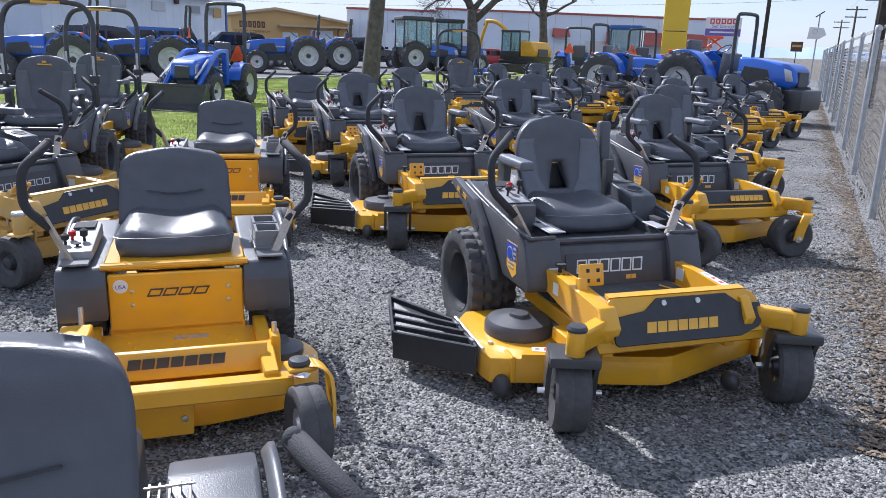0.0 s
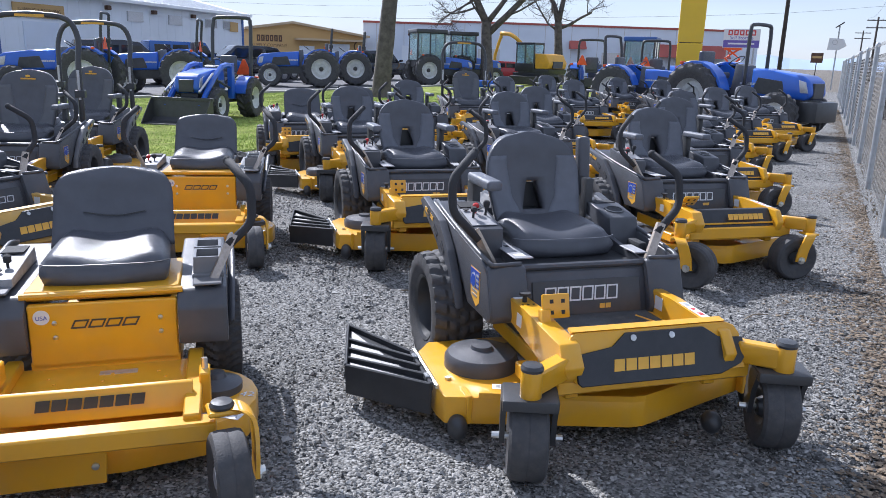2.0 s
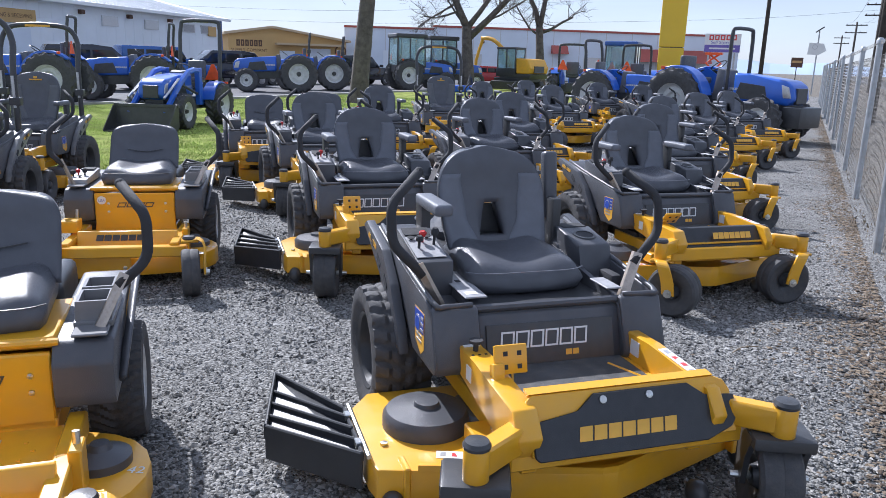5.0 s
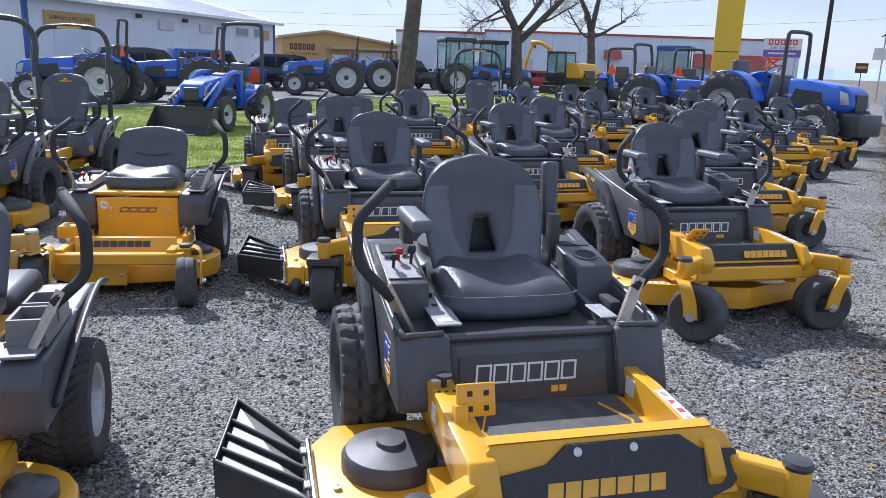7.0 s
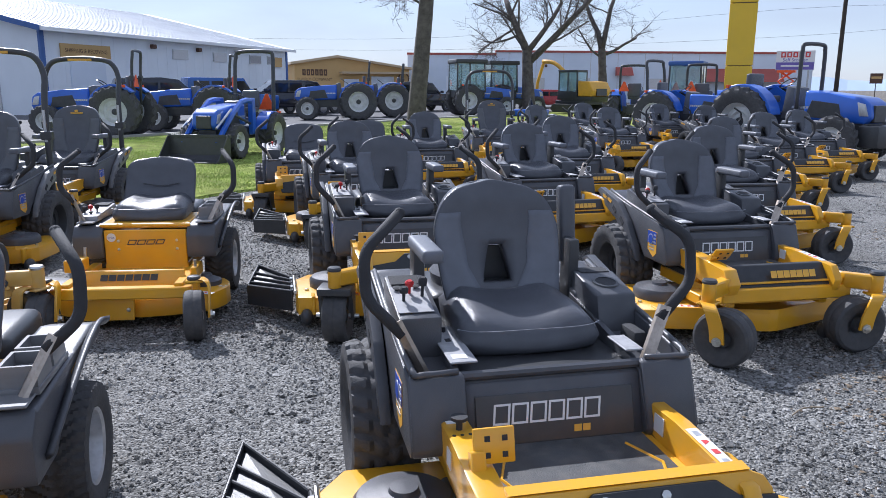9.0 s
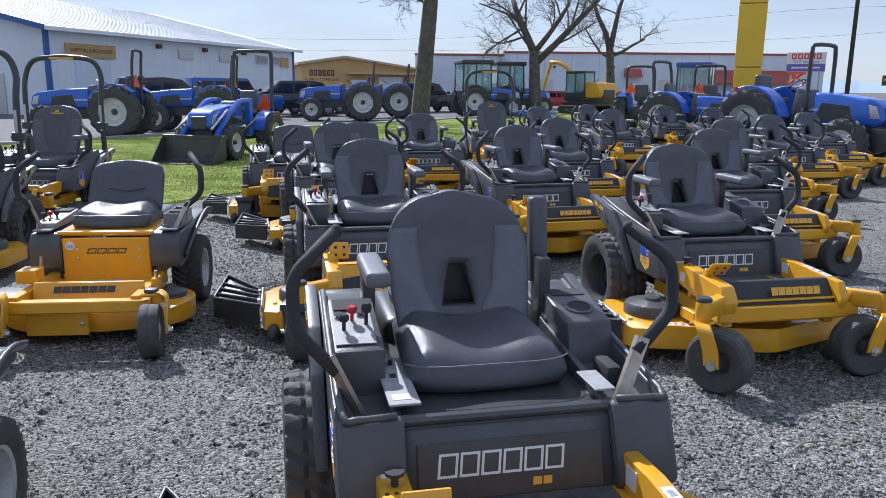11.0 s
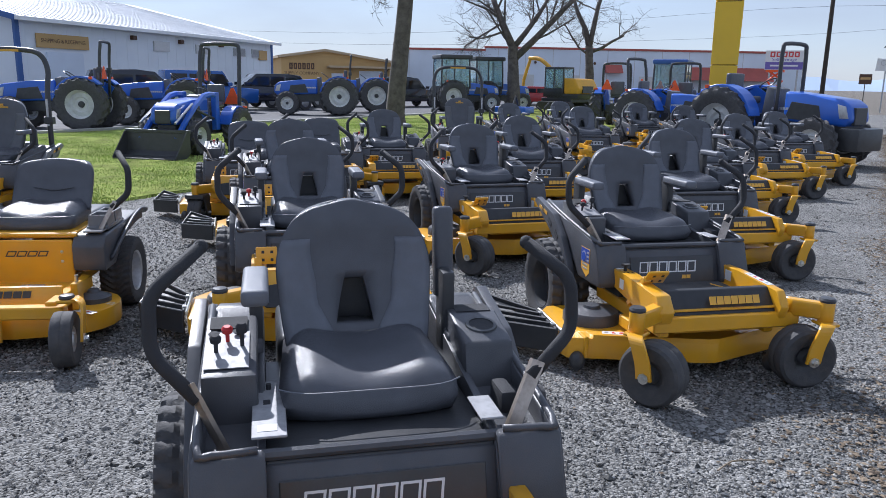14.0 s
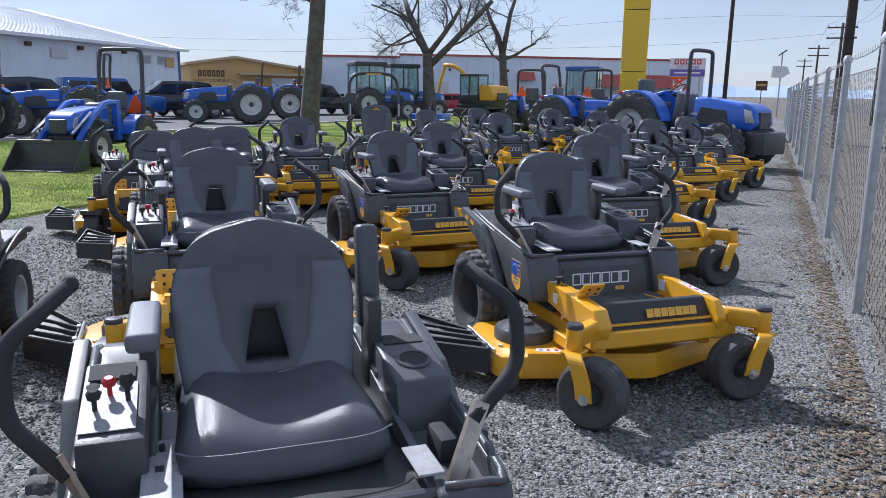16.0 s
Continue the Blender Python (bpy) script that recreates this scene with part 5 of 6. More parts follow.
def big_barn():
    e = thing("warehouse_building", "large white steel warehouse with a galvanised gable roof", "building")
    A, B = Vector((-37.5, 24.4, 0)), Vector((-42.7, 47.7, 0))
    d = (B - A).normalized()
    n = Vector((-d.y, d.x, 0))
    W, EV, RG = 26.0, 4.25, 7.2
    e.matrix_basis = Matrix.Translation(A) @ Matrix.Rotation(math.atan2(d.y, d.x), 4, "Z")
    L = (B - A).length
    front = part("wall", bx(0, L, 0, 0.3, 0, EV), M_WALLW, e)
    part("wall", bx(0, L, W - 0.3, W, 0, EV), M_WALLW, e)
    for x in (0.0, L - 0.3):
        part("gable_wall", prism([(0.3, 0), (W - 0.3, 0), (W - 0.3, EV), (W / 2, RG - 0.1), (0.3, EV)], "x", x, x + 0.3), M_WALLW, e)
    for k in range(int(L / 0.9)):
        part("siding_rib", bx(0.5 + 0.9 * k, 0.55 + 0.9 * k, -0.010, 0, 0.1, EV - 0.1), M_WALLW, front)
    part("corner_trim", bx(-0.12, 0.14, -0.06, 0.1, 0, EV), M_TRIMB, e, "blue corner trim")
    part("corner_trim", bx(L - 0.14, L + 0.1, -0.06, 0.1, 0, EV), M_TRIMB, e, "blue corner trim")
    for a, b, nm in ((-0.5, W / 2, 1), (W + 0.5, W / 2, -1)):
        za = EV - 0.02
        bm = prism([(a, za), (b, RG), (b, RG + 0.15), (a, za + 0.15)], "x", -0.5, L + 0.5)
        roof = part("roof", bm, M_ROOF, e, "galvanised ribbed roof")
        if nm == 1:
            for k in range(int(L / 0.6)):
                x = -0.4 + 0.6 * k
                part("roof_rib", prism([(a, za + 0.15), (b, RG + 0.15), (b, RG + 0.19), (a, za + 0.19)], "x", x, x + 0.06), M_ROOF, roof)
    part("gutter", bx(-0.5, L + 0.5, -0.62, -0.48, EV - 0.08, EV + 0.10), M_ROOF, e)
    part("rake_trim", prism([(-0.5, EV - 0.1), (W / 2, RG - 0.08), (W / 2, RG + 0.2), (-0.5, EV + 0.18)], "x", -0.56, -0.48), M_TRIMB, e)
    door = part("roll_door", bx(1.7, 4.2, -0.06, 0.0, 0, 2.75), M_WALLG, front, "pale roller door")
    for k in range(6):
        part("slat", bx(1.75, 4.15, -0.075, -0.058, 0.1 + 0.45 * k, 0.5 + 0.45 * k), M_WALLG, door)
    sg = part("sign", bx(1.1, 4.6, -0.12, -0.03, 2.95, 3.65), M_TANW, front, "tan sign with brown lettering")
    words("SHIPPING & RECEIVING", 0.29, M_BROWN, sg, Matrix.Translation((2.85, -0.128, 3.30)) @ Matrix.Rotation(radians(90), 4, "X"))
    for x in (10.0, 14.2, 18.6, 21.0):
        w = part("window", bx(x, x + 1.5, -0.07, 0.0, 3.15, 3.75), M_SIL, front)
        part("pane", bx(x + 0.06, x + 1.44, -0.085, -0.068, 3.21, 3.69), M_PLT if x > 17 else M_SIL, w)
    sg = part("sign", bx(21.9, 23.0, -0.12, -0.03, 3.0, 3.7), M_TANW, front, "tan sign")
    for x in (8.0, 12.4, 16.8):
        part("wall_lamp", bx(x, x + 0.35, -0.25, 0, 3.7, 3.95, 0.04), M_BROWN, front)
    part("door", bx(-0.06, 0.0, 3.0, 3.9, 0, 2.1), M_SIL, e, "grey steel door")


big_barn()


def tan_building():
    e = thing("tan_building", "tan single-storey building with low gable roof", "building")
    A, B = Vector((-53.5, 60.5, 0)), Vector((-45.7, 69.6, 0))
    d = (B - A).normalized()
    e.matrix_basis = Matrix.Translation(A) @ Matrix.Rotation(math.atan2(d.y, d.x), 4, "Z")
    L = (B - A).length
    bm = prism([(0, 0), (L, 0), (L, 3.35), (L * 0.36, 4.45), (0, 3.75)], "y", 0, 14)
    wall = part("wall", bm, M_TANW, e)
    bm = prism([(-0.4, 3.70), (L * 0.36, 4.45), (L + 0.4, 3.30), (L + 0.4, 3.52), (L * 0.36, 4.68), (-0.4, 3.95)], "y", -0.5, 14.2)
    part("roof", bm, M_TANR, e, "tan metal roof")
    part("canopy", bx(L * 0.38, L * 0.97, -1.4, 0, 2.85, 3.05), M_TANR, e)
    part("roll_door", bx(L * 0.66, L * 0.86, -0.05, 0, 0, 2.6), M_WALLG, wall, "pale roller door")
    part("roll_door", bx(L * 0.42, L * 0.55, -0.05, 0, 0, 2.3), M_WALLG, wall, "pale roller door")
    bmk = Matrix.Translation((L * 0.17, -0.01, 2.95))
    blocks(wall, M_BROWN, 6, 2.6, 0.62, 0.0, 0.2, 0.14, bmk, "brown plain blocks")
    words("SUPPLY COMPANY", 0.42, M_BROWN, wall, Matrix.Translation((L * 0.17, -0.012, 2.25)) @ Matrix.Rotation(radians(90), 4, "X"))
    part("round_sign", lathe([(0.50, -0.03), (0.62, -0.03), (0.62, 0), (0.50, 0), (0.50, -0.03)], (L * 0.95, 0, 2.4), "y", 24), M_BROWN, wall)


tan_building()


def long_building():
    e = thing("long_storage_building", "long pale grey flat-roofed building with red trim", "building")
    P = [Vector((-47.5, 72.0, 0)), Vector((-39.2, 76.9, 0)), Vector((-9.8, 96.0, 0))]
    hts = (4.95, 5.0, 5.3)
    for i in (0, 1):
        a, b = P[i], P[i + 1]
        w, L = wall_between("wall", a[:2], b[:2], 0, hts[i + 1], 0.4, M_WALLG, e)
        part("parapet_trim", bx(-0.05, L + 0.05, -0.10, 0.45, hts[i + 1], hts[i + 1] + 0.22), M_TRIMR, w, "dark red parapet trim")
        for k in range(int(L / 3.0)):
            part("joint", bx(3 * k + 1.4, 3 * k + 1.46, -0.02, 0, 0, hts[i + 1]), M_SIL, w)
        if i == 1:
            aw = part("awning", prism([(-1.4, 2.3), (0, 2.3), (0, 3.7), (-0.15, 3.7)], "x", 19.5, 31.5), M_TRIMR, w, "red sloping awning")
            part("awning", prism([(-1.0, 2.9), (0, 2.9), (0, 3.8), (-0.15, 3.8)], "x", 13.2, 15.0), M_TRIMR, w, "red sloping awning")
            for x in (3.0, 8.0, 17.0):
                part("door", bx(x, x + 2.4, -0.05, 0, 0, 2.6), M_SIL, w)
            for x in (5.5, 12.0, 20.0, 27.0):
                part("wall_lamp", blob((x, -0.15, 3.9), (0.16, 0.16, 0.16), 8), M_BROWN, w)
        else:
            part("door", bx(4.2, 5.6, -0.05, 0, 0, 2.7), M_WALLW, w, "white door")
            part("wall_lamp", blob((5.0, -0.15, 3.9), (0.16, 0.16, 0.16), 8), M_BROWN, w)
    part("back_wall", bx(-48, -9.8, 96.5, 97, 0, 4.6), M_WALLG, e)
    part("roof_slab", prism([(-47.3, 72.2), (-39.1, 77.2), (-9.8, 96.3), (-9.8, 97), (-47.3, 97)], "z", 4.7, 4.8), M_WALLG, e)


long_building()


def kader_sign():
    e = thing("storage_sign", "white and purple storage sign on two posts", "sign")
    e.matrix_basis = pose(-9.7, 80.8, 0, 0, 0, 6)
    for x in (-1.2, 1.2):
        part("post", bx(x - 0.08, x + 0.08, -0.05, 0.10, 0, 3.7), M_GALV, e)
    b = part("board", bx(-1.65, 1.65, -0.12, 0.02, 3.3, 5.05), M_WHT, e)
    f = part("board_field", bx(-1.62, 1.62, -0.135, -0.118, 3.33, 4.0), M_SIGNB, b, "purple lower field")
    blocks(b, M_REDD, 5, 2.6, 0.5, 0.0, 0.2, 0.12, Matrix.Translation((0, -0.122, 4.7)), "red plain blocks")
    words("Self Storage", 0.45, M_SIGNB, b, Matrix.Translation((0, -0.124, 4.22)) @ Matrix.Rotation(radians(90), 4, "X"))
    part("text_bar", bx(-1.2, 1.2, -0.142, -0.132, 3.6, 3.75), M_WHT, f)


kader_sign()


def pylon():
    e = thing("yellow_pylon", "tall tapering yellow sign pylon with panel joints", "pylon")
    e.matrix_basis = pose(-6.15, 34.9, 0, 0, 0, 12)
    z = 0
    w = 0.50
    for k in range(5):
        h = 2.45
        w2 = w + 0.012
        bm = bmesh.new()
        lo = [bm.verts.new((x, y, z + 0.015)) for x, y in ((-w, -0.3), (w, -0.3), (w, 0.3), (-w, 0.3))]
        hi = [bm.verts.new((x, y, z + h - 0.015)) for x, y in ((-w2, -0.3), (w2, -0.3), (w2, 0.3), (-w2, 0.3))]
        bm.faces.new(lo[::-1])
        bm.faces.new(hi)
        for i in range(4):
            bm.faces.new((lo[i], lo[(i + 1) % 4], hi[(i + 1) % 4], hi[i]))
        bmesh.ops.bevel(bm, geom=list(bm.edges), offset=0.02, segments=1, affect="EDGES")
        part("panel", bm, M_PYL, e)
        w = w2
        z += h
    part("core", bx(-0.44, 0.44, -0.26, 0.26, 0, z - 0.1), M_BLK, e)


pylon()


# ---- bare trees ----
def tree(x, y, r, h, seed, fork, lean=(0.0, 0.0), limbs=None):
    rng = random.Random(seed)
    e = thing("bare_tree", "leafless tree with grey-brown bark and pruned limbs", "tree", "bare trees on the lawn")
    e.location = (x, y, 0)
    tp = [(0, 0, -0.1), (0.02 + lean[0] * 0.2, 0, h * 0.2), (lean[0] * 0.5, lean[1] * 0.5, h * 0.5), (lean[0], lean[1], h)]
    bm = bmesh.new()
    ps = smooth_path(tp, 5)
    n = len(ps)
    seg = 14
    rings = []
    for i, p in enumerate(ps):
        t = i / (n - 1)
        rr = r * (1 - 0.35 * t + 0.55 * max(0, 0.09 - t) / 0.09)
        rings.append([bm.verts.new(p + Vector((math.cos(a), math.sin(a), 0)) * rr * (1 + 0.10 * noise.noise((math.cos(a) * 2, math.sin(a) * 2, p.z * 1.2 + seed)))) for a in [2 * math.pi * j / seg for j in range(seg)]])
    for a, b in zip(rings, rings[1:]):
        for j in range(seg):
            bm.faces.new((a[j], a[(j + 1) % seg], b[(j + 1) % seg], b[j]))
    trunk = part("trunk", bm, M_BARK, e, "", "all")
    twigs = bmesh.new()

    def grow(p, d, ln, rr, depth, mesh):
        q = p.copy()
        pts = [p]
        for _ in range(3):
            d = (d + Vector((rng.gauss(0, 0.20), rng.gauss(0, 0.20), rng.gauss(0.05, 0.16)))).normalized()
            q = q + d * ln / 3
            pts.append(q.copy())
        tube(pts, rr, 5 if depth > 1 else 4, 1, mesh, rr * 0.55)
        if depth == 0:
            return
        for k in range(rng.randint(4, 6)):
            t = rng.uniform(0.25, 1.0)
            o = pts[min(3, int(t * 3))].lerp(pts[min(3, int(t * 3) + 1)], t * 3 % 1)
            nd = (d * 0.55 + Vector((rng.gauss(0, 0.6), rng.gauss(0, 0.6), rng.gauss(0.05, 0.45)))).normalized()
            grow(o, nd, ln * rng.uniform(0.42, 0.70), max(0.007, rr * 0.30), depth - 1, twigs)
    top = Vector(tp[-1])
    for k, (dx, dy, dz, ln, rr, st) in enumerate(limbs):
        start = Vector((0, 0, 0)).lerp(top, st)
        lb = bmesh.new()
        grow(start, Vector((dx, dy, dz)).normalized(), ln, rr, 4 if ln > 3.4 else 3, lb)
        part("limb", lb, M_BARK, e, "", "all")
    t = part("twig_cluster", twigs, M_BARK, e)
    tagged(t, "fine bare twigs", "", "", "stuff")
    return e


tree(-15.4, 24.9, 0.36, 7.0, 11, 0.5, (0.55, 0.30), [(-0.8, -0.3, 0.35, 2.2, 0.05, 0.62), (0.3, 0.2, 1, 3.0, 0.18, 0.98), (-0.4, 0.3, 0.9, 2.8, 0.14, 0.97), (-0.9, -0.2, -0.1, 1.6, 0.03, 0.68)])
tree(-18.6, 41.5, 0.42, 3.6, 12, 0.5, (-0.2, 0.0), [(-0.25, 0, 1, 4.2, 0.24, 0.98), (0.75, 0.35, 0.75, 5.0, 0.22, 0.80), (-0.8, -0.3, 0.6, 2.6, 0.07, 0.97), (0.2, 0.1, 1, 3.6, 0.18, 0.97)])
tree(-17.0, 49.5, 0.36, 4.0, 13, 0.5, (-0.3, 0.0), [(-0.35, 0, 1, 4.0, 0.20, 0.98), (0.25, 0.3, 1, 4.0, 0.20, 0.98), (0.9, 0.35, 0.25, 2.4, 0.12, 0.90), (-0.8, -0.3, 0.6, 2.6, 0.08, 0.85)])


# ---- poles, wires, signs beyond the fence ----
def utility_pole(x, y, h, r, bar=True, label="dark weathered wooden utility pole"):
    e = thing("utility_pole", label, "pole", "utility poles along the road")
    e.location = (x, y, 0)
    part("pole", tube([(0, 0, -0.2), (0, 0, h)], r, 12, 1, None, r * 0.7), M_POLE, e, "", "all")
    if bar:
        for z in (h - 0.4, h - 1.3):
            part("crossarm", bx(-1.2, 1.2, -0.06, 0.06, z - 0.06, z + 0.06), M_POLE, e)
            for k in (-1.1, -0.5, 0.5, 1.1):
                part("insulator", lathe([(0.05, z + 0.06), (0.06, z + 0.14), (0.02, z + 0.2)], (k, 0, 0), "z", 8), M_SIL, e)
    return e


utility_pole(1.36, 29.0, 10.5, 0.16, False)
utility_pole(4.2, 52.0, 8.2, 0.16)
utility_pole(3.3, 80.0, 8.0, 0.16)
utility_pole(2.2, 112.0, 8.0, 0.16)
utility_pole(1.0, 150.0, 8.0, 0.16)
utility_pole(-3.0, 41.4, 10.0, 0.11, False, "dark slender lamp pole")
cab = thing("overhead_wires", "thin dark overhead power lines", "wire")
for k in (-1.1, 0.5, 1.1):
    pts = []
    for (xa, ya), (xb, yb) in (((6.8, 12), (4.2, 52)), ((4.2, 52), (3.3, 80)), ((3.3, 80), (2.2, 112))):
        for j in range(6):
            t = j / 6
            pts.append((xa + (xb - xa) * t + k, ya + (yb - ya) * t, 7.95 - 0.7 * math.sin(math.pi * t)))
    part("wire", tube(pts, 0.012, 4), M_BLK, cab)
for z, k in ((5.6, 0), (6.9, 1)):
    part("wire", tube([(-70, 60 + 4 * k, z), (-40, 66 + 2 * k, z - 0.5), (-10, 75, z + 0.4 + k), (4, 80, z + 1.6)], 0.012, 4, 4), M_BLK, cab)


def road_sign():
    e = thing("solar_road_sign", "white roadside sign back with a small solar panel", "sign")
    e.location = (-1.2, 66.0, 0)
    e.scale = (1.2, 1.2, 1.25)
    part("post", bx(0.05, 0.13, -0.05, 0.05, 0, 3.75), M_GALV, e)
    part("board", prism([(-0.45, 2.36), (0.2, 2.34), (0.62, 2.6), (0.42, 3.0), (-0.40, 3.05)], "y", -0.08, -0.02), M_WHT, e)
    part("ring", lathe([(0.12, -0.10), (0.15, -0.10), (0.15, -0.08), (0.12, -0.08), (0.12, -0.10)], (-0.05, 0, 2.8), "y", 20), M_SIL, e)
    m = Matrix.Translation((0.1, 0, 3.8)) @ Matrix.Rotation(radians(-35), 4, "Y")
    part("solar_panel", bx(-0.28, 0.28, -0.2, 0.2, -0.03, 0.03, 0, 1, None, m), M_CARB, e)


road_sign()
bb = thing("billboard", "small brown billboard on one post far off", "sign")
bb.location = (-3.6, 100, 0)
bb.scale = (0.45, 0.5, 0.85)
part("post", bx(-0.1, 0.1, -0.1, 0.1, 0, 3.2), M_POLE, bb)
part("board", bx(-1.4, 1.4, -0.15, -0.1, 2.6, 3.9), M_BROWN, bb)
part("text_bar", bx(-1.1, 1.1, -0.16, -0.148, 3.2, 3.5), M_TANW, bb)

# far hills, haze painted in as pale blue, and a line of low scrub
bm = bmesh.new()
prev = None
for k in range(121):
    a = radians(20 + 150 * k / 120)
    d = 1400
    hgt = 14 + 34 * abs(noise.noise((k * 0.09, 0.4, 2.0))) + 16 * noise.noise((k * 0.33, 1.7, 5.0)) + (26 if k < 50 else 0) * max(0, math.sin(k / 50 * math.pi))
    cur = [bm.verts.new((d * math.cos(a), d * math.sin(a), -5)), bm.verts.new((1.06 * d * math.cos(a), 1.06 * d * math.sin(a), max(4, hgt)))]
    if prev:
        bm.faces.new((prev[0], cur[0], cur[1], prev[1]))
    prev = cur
tagged(part("backdrop", bm, M_MTN), "far hills, distance haze painted in as pale blue", "hills", "", "structure")


# ---- tractors ----
def big_wheel(parent, x, y, r, w, n=18, out=1):
    rim = part("wheel", lathe([(0.001, 0.02 * out), (r * 0.24, 0.02 * out), (r * 0.30, 0.06 * out), (r * 0.46, 0.02 * out), (r * 0.56, w * 0.36 * out), (r * 0.60, w * 0.40 * out), (r * 0.60, -w * 0.4 * out), (r * 0.5, -w * 0.4 * out)], axis="y", seg=30), M_RIM, parent, "", True)
    rim.location = (x, y, r)
    h = w / 2
    bm = carcass(r * 0.975, w, 0.028 * r / 0.6, n * 6, lambda k, y: (k + (3 if y > 0 else 0) + int(5 * abs(y))) % 6 < 2 and abs(y) > 0.04)
    part("tyre", bm, M_RUB, rim, "", True)
    part("hub", lathe([(0.001, 0.09 * out), (r * 0.1, 0.08 * out), (r * 0.14, 0.0)], axis="y", seg=14), M_BLK, rim, "", True)


def hoop(parent, x, w, z0, z1, r=0.035, lean=0.0, name="roll_bar"):
    p = [(x, -w, z0), (x - lean * 0.6, -w, z0 + (z1 - z0) * 0.7), (x - lean, -w * 0.96, z1 - 0.12), (x - lean, -w * 0.75, z1), (x - lean, w * 0.75, z1), (x - lean, w * 0.96, z1 - 0.12), (x - lean * 0.6, w, z0 + (z1 - z0) * 0.7), (x, w, z0)]
    b = part(name, tube(p, r, 8, 3), M_BLK, parent, "black steel roll bar", "all")
    return b


def tractor(label, k=1.0, cab=False, loader=False, rops=2.5, smv=True, folded=False, mid=False, dark=False):
    """A blue tractor, x ahead, origin on the ground under the rear axle; k scales the running gear."""
    e = thing("tractor", label, "tractor", "blue tractors")
    R, r, WB = (0.56 if loader else 0.72) * k, 0.45 * k, 2.0 * k
    for s in (-1, 1):
        big_wheel(e, 0, s * 0.72 * k, R, 0.42 * k, 18, s)
        big_wheel(e, WB, s * 0.62 * k, r, 0.28 * k, 16, s)
    part("axle", bx(-0.15 * k, 0.15 * k, -0.55 * k, 0.55 * k, R - 0.12 * k, R + 0.14 * k, 0.03), M_BLK, e)
    part("axle", bx(WB - 0.09 * k, WB + 0.09 * k, -0.50 * k, 0.50 * k, r - 0.08 * k, r + 0.10 * k, 0.02), M_BLK, e)
    part("chassis", prism([(-0.3 * k, R - 0.15 * k), (WB + 0.35 * k, r), (WB + 0.35 * k, r + 0.3 * k), (0.7 * k, R + 0.2 * k), (-0.3 * k, R + 0.2 * k)], "y", -0.24 * k, 0.24 * k, 0.02), M_BLK, e)
    z0, z1 = 0.80 * k, 1.36 * k
    hx = 1.15 if mid else 0.85
    hood = [(hx * k, z0), (WB + 0.40 * k, z0 - 0.06 * k), (WB + 0.52 * k, z0 + 0.06 * k), (WB + 0.47 * k, z0 + 0.34 * k), (WB + 0.30 * k, z0 + 0.45 * k), (WB * 0.80, z1 - 0.03 * k), (hx * k, z1 + 0.02 * k)]
    hd = part("hood", prism(hood, "y", -0.33 * k, 0.33 * k, 0.07 * k, 3), M_BLUE, e, "glossy blue hood", True)
    for s in (-1, 1):
        part("grille", prism([(WB * 0.60, z0 + 0.05 * k), (WB * 0.98, z0 + 0.02 * k), (WB * 0.94, z0 + 0.32 * k), (WB * 0.66, z0 + 0.38 * k)], "y", s * 0.325 * k, s * 0.338 * k, 0.004, 1), M_BLK, hd)
        part("headlight", prism([(WB + 0.30 * k, z0 + 0.10 * k), (WB + 0.47 * k, z0 + 0.10 * k), (WB + 0.40 * k, z0 + 0.32 * k), (WB + 0.24 * k, z0 + 0.36 * k)], "y", s * 0.28 * k, s * 0.345 * k, 0.01, 2), M_SIL, hd, "clear headlight", True)
        blocks(hd, M_SIL, 9, 0.55 * k, 0.05 * k, 0.2, 0.2, 0, face(0.85 * k + 0.32 * k, s * 0.3325 * k, z0 + 0.24 * k, 0 if s < 0 else 180), "silver plain blocks")
    part("front_grille", bx(WB + 0.44 * k, WB + 0.525 * k, -0.20 * k, 0.20 * k, z0 - 0.02 * k, z0 + 0.30 * k, 0.02), M_BLK, hd)
    part("dashboard", prism([(0.62 * k, z0), (0.90 * k, z0), (0.88 * k, z1 + 0.06 * k), (0.70 * k, z1 + 0.10 * k)], "y", -0.26 * k, 0.26 * k, 0.03, 2), M_VIN3, e, "grey dashboard cowl", True)
    part("steering_wheel", lathe([(0.17 * k, -0.015), (0.19 * k, 0), (0.17 * k, 0.015), (0.16 * k, 0), (0.17 * k, -0.015)], (0, 0, 0), "z", 20), M_BLK, e, "", True).matrix_basis = pose(0.55 * k, 0, z1 + 0.16 * k, 0, -35, 0)
    for s in (-1, 1):
        arc = []
        for j in range(11):
            a = radians(12 + 122 * j / 10)
            arc.append((R * 1.08 * math.cos(a), R + R * 1.08 * math.sin(a)))
        inner = [(x * 0.93, R + (z - R) * 0.93) for x, z in reversed(arc)]
        part("fender", prism(arc + inner, "y", s * 0.46 * k, s * 0.80 * k, 0.01, 1), M_BLK if dark else M_BLUE, e, "black curved fender" if dark else "blue curved fender", True)
        part("fender_side", prism([(R * 0.9, R * 0.95), (R * 0.75, R * 1.6), (0, R * 2.02), (-R * 0.7, R * 1.65), (-R * 0.3, R * 0.95)], "y", s * 0.42 * k, s * 0.46 * k), M_BLK if dark else M_BLUE, e)
        part("tail_lamp", bx(-0.35 * k, -0.28 * k, s * 0.78 * k - 0.06, s * 0.78 * k + 0.06, R * 1.95, R * 2.05, 0.01), M_ORG, e)
    part("seat", bx(-0.22 * k, 0.26 * k, -0.25 * k, 0.25 * k, 1.12 * k, 1.26 * k, 0.05, 3), M_VIN, e, "", True)
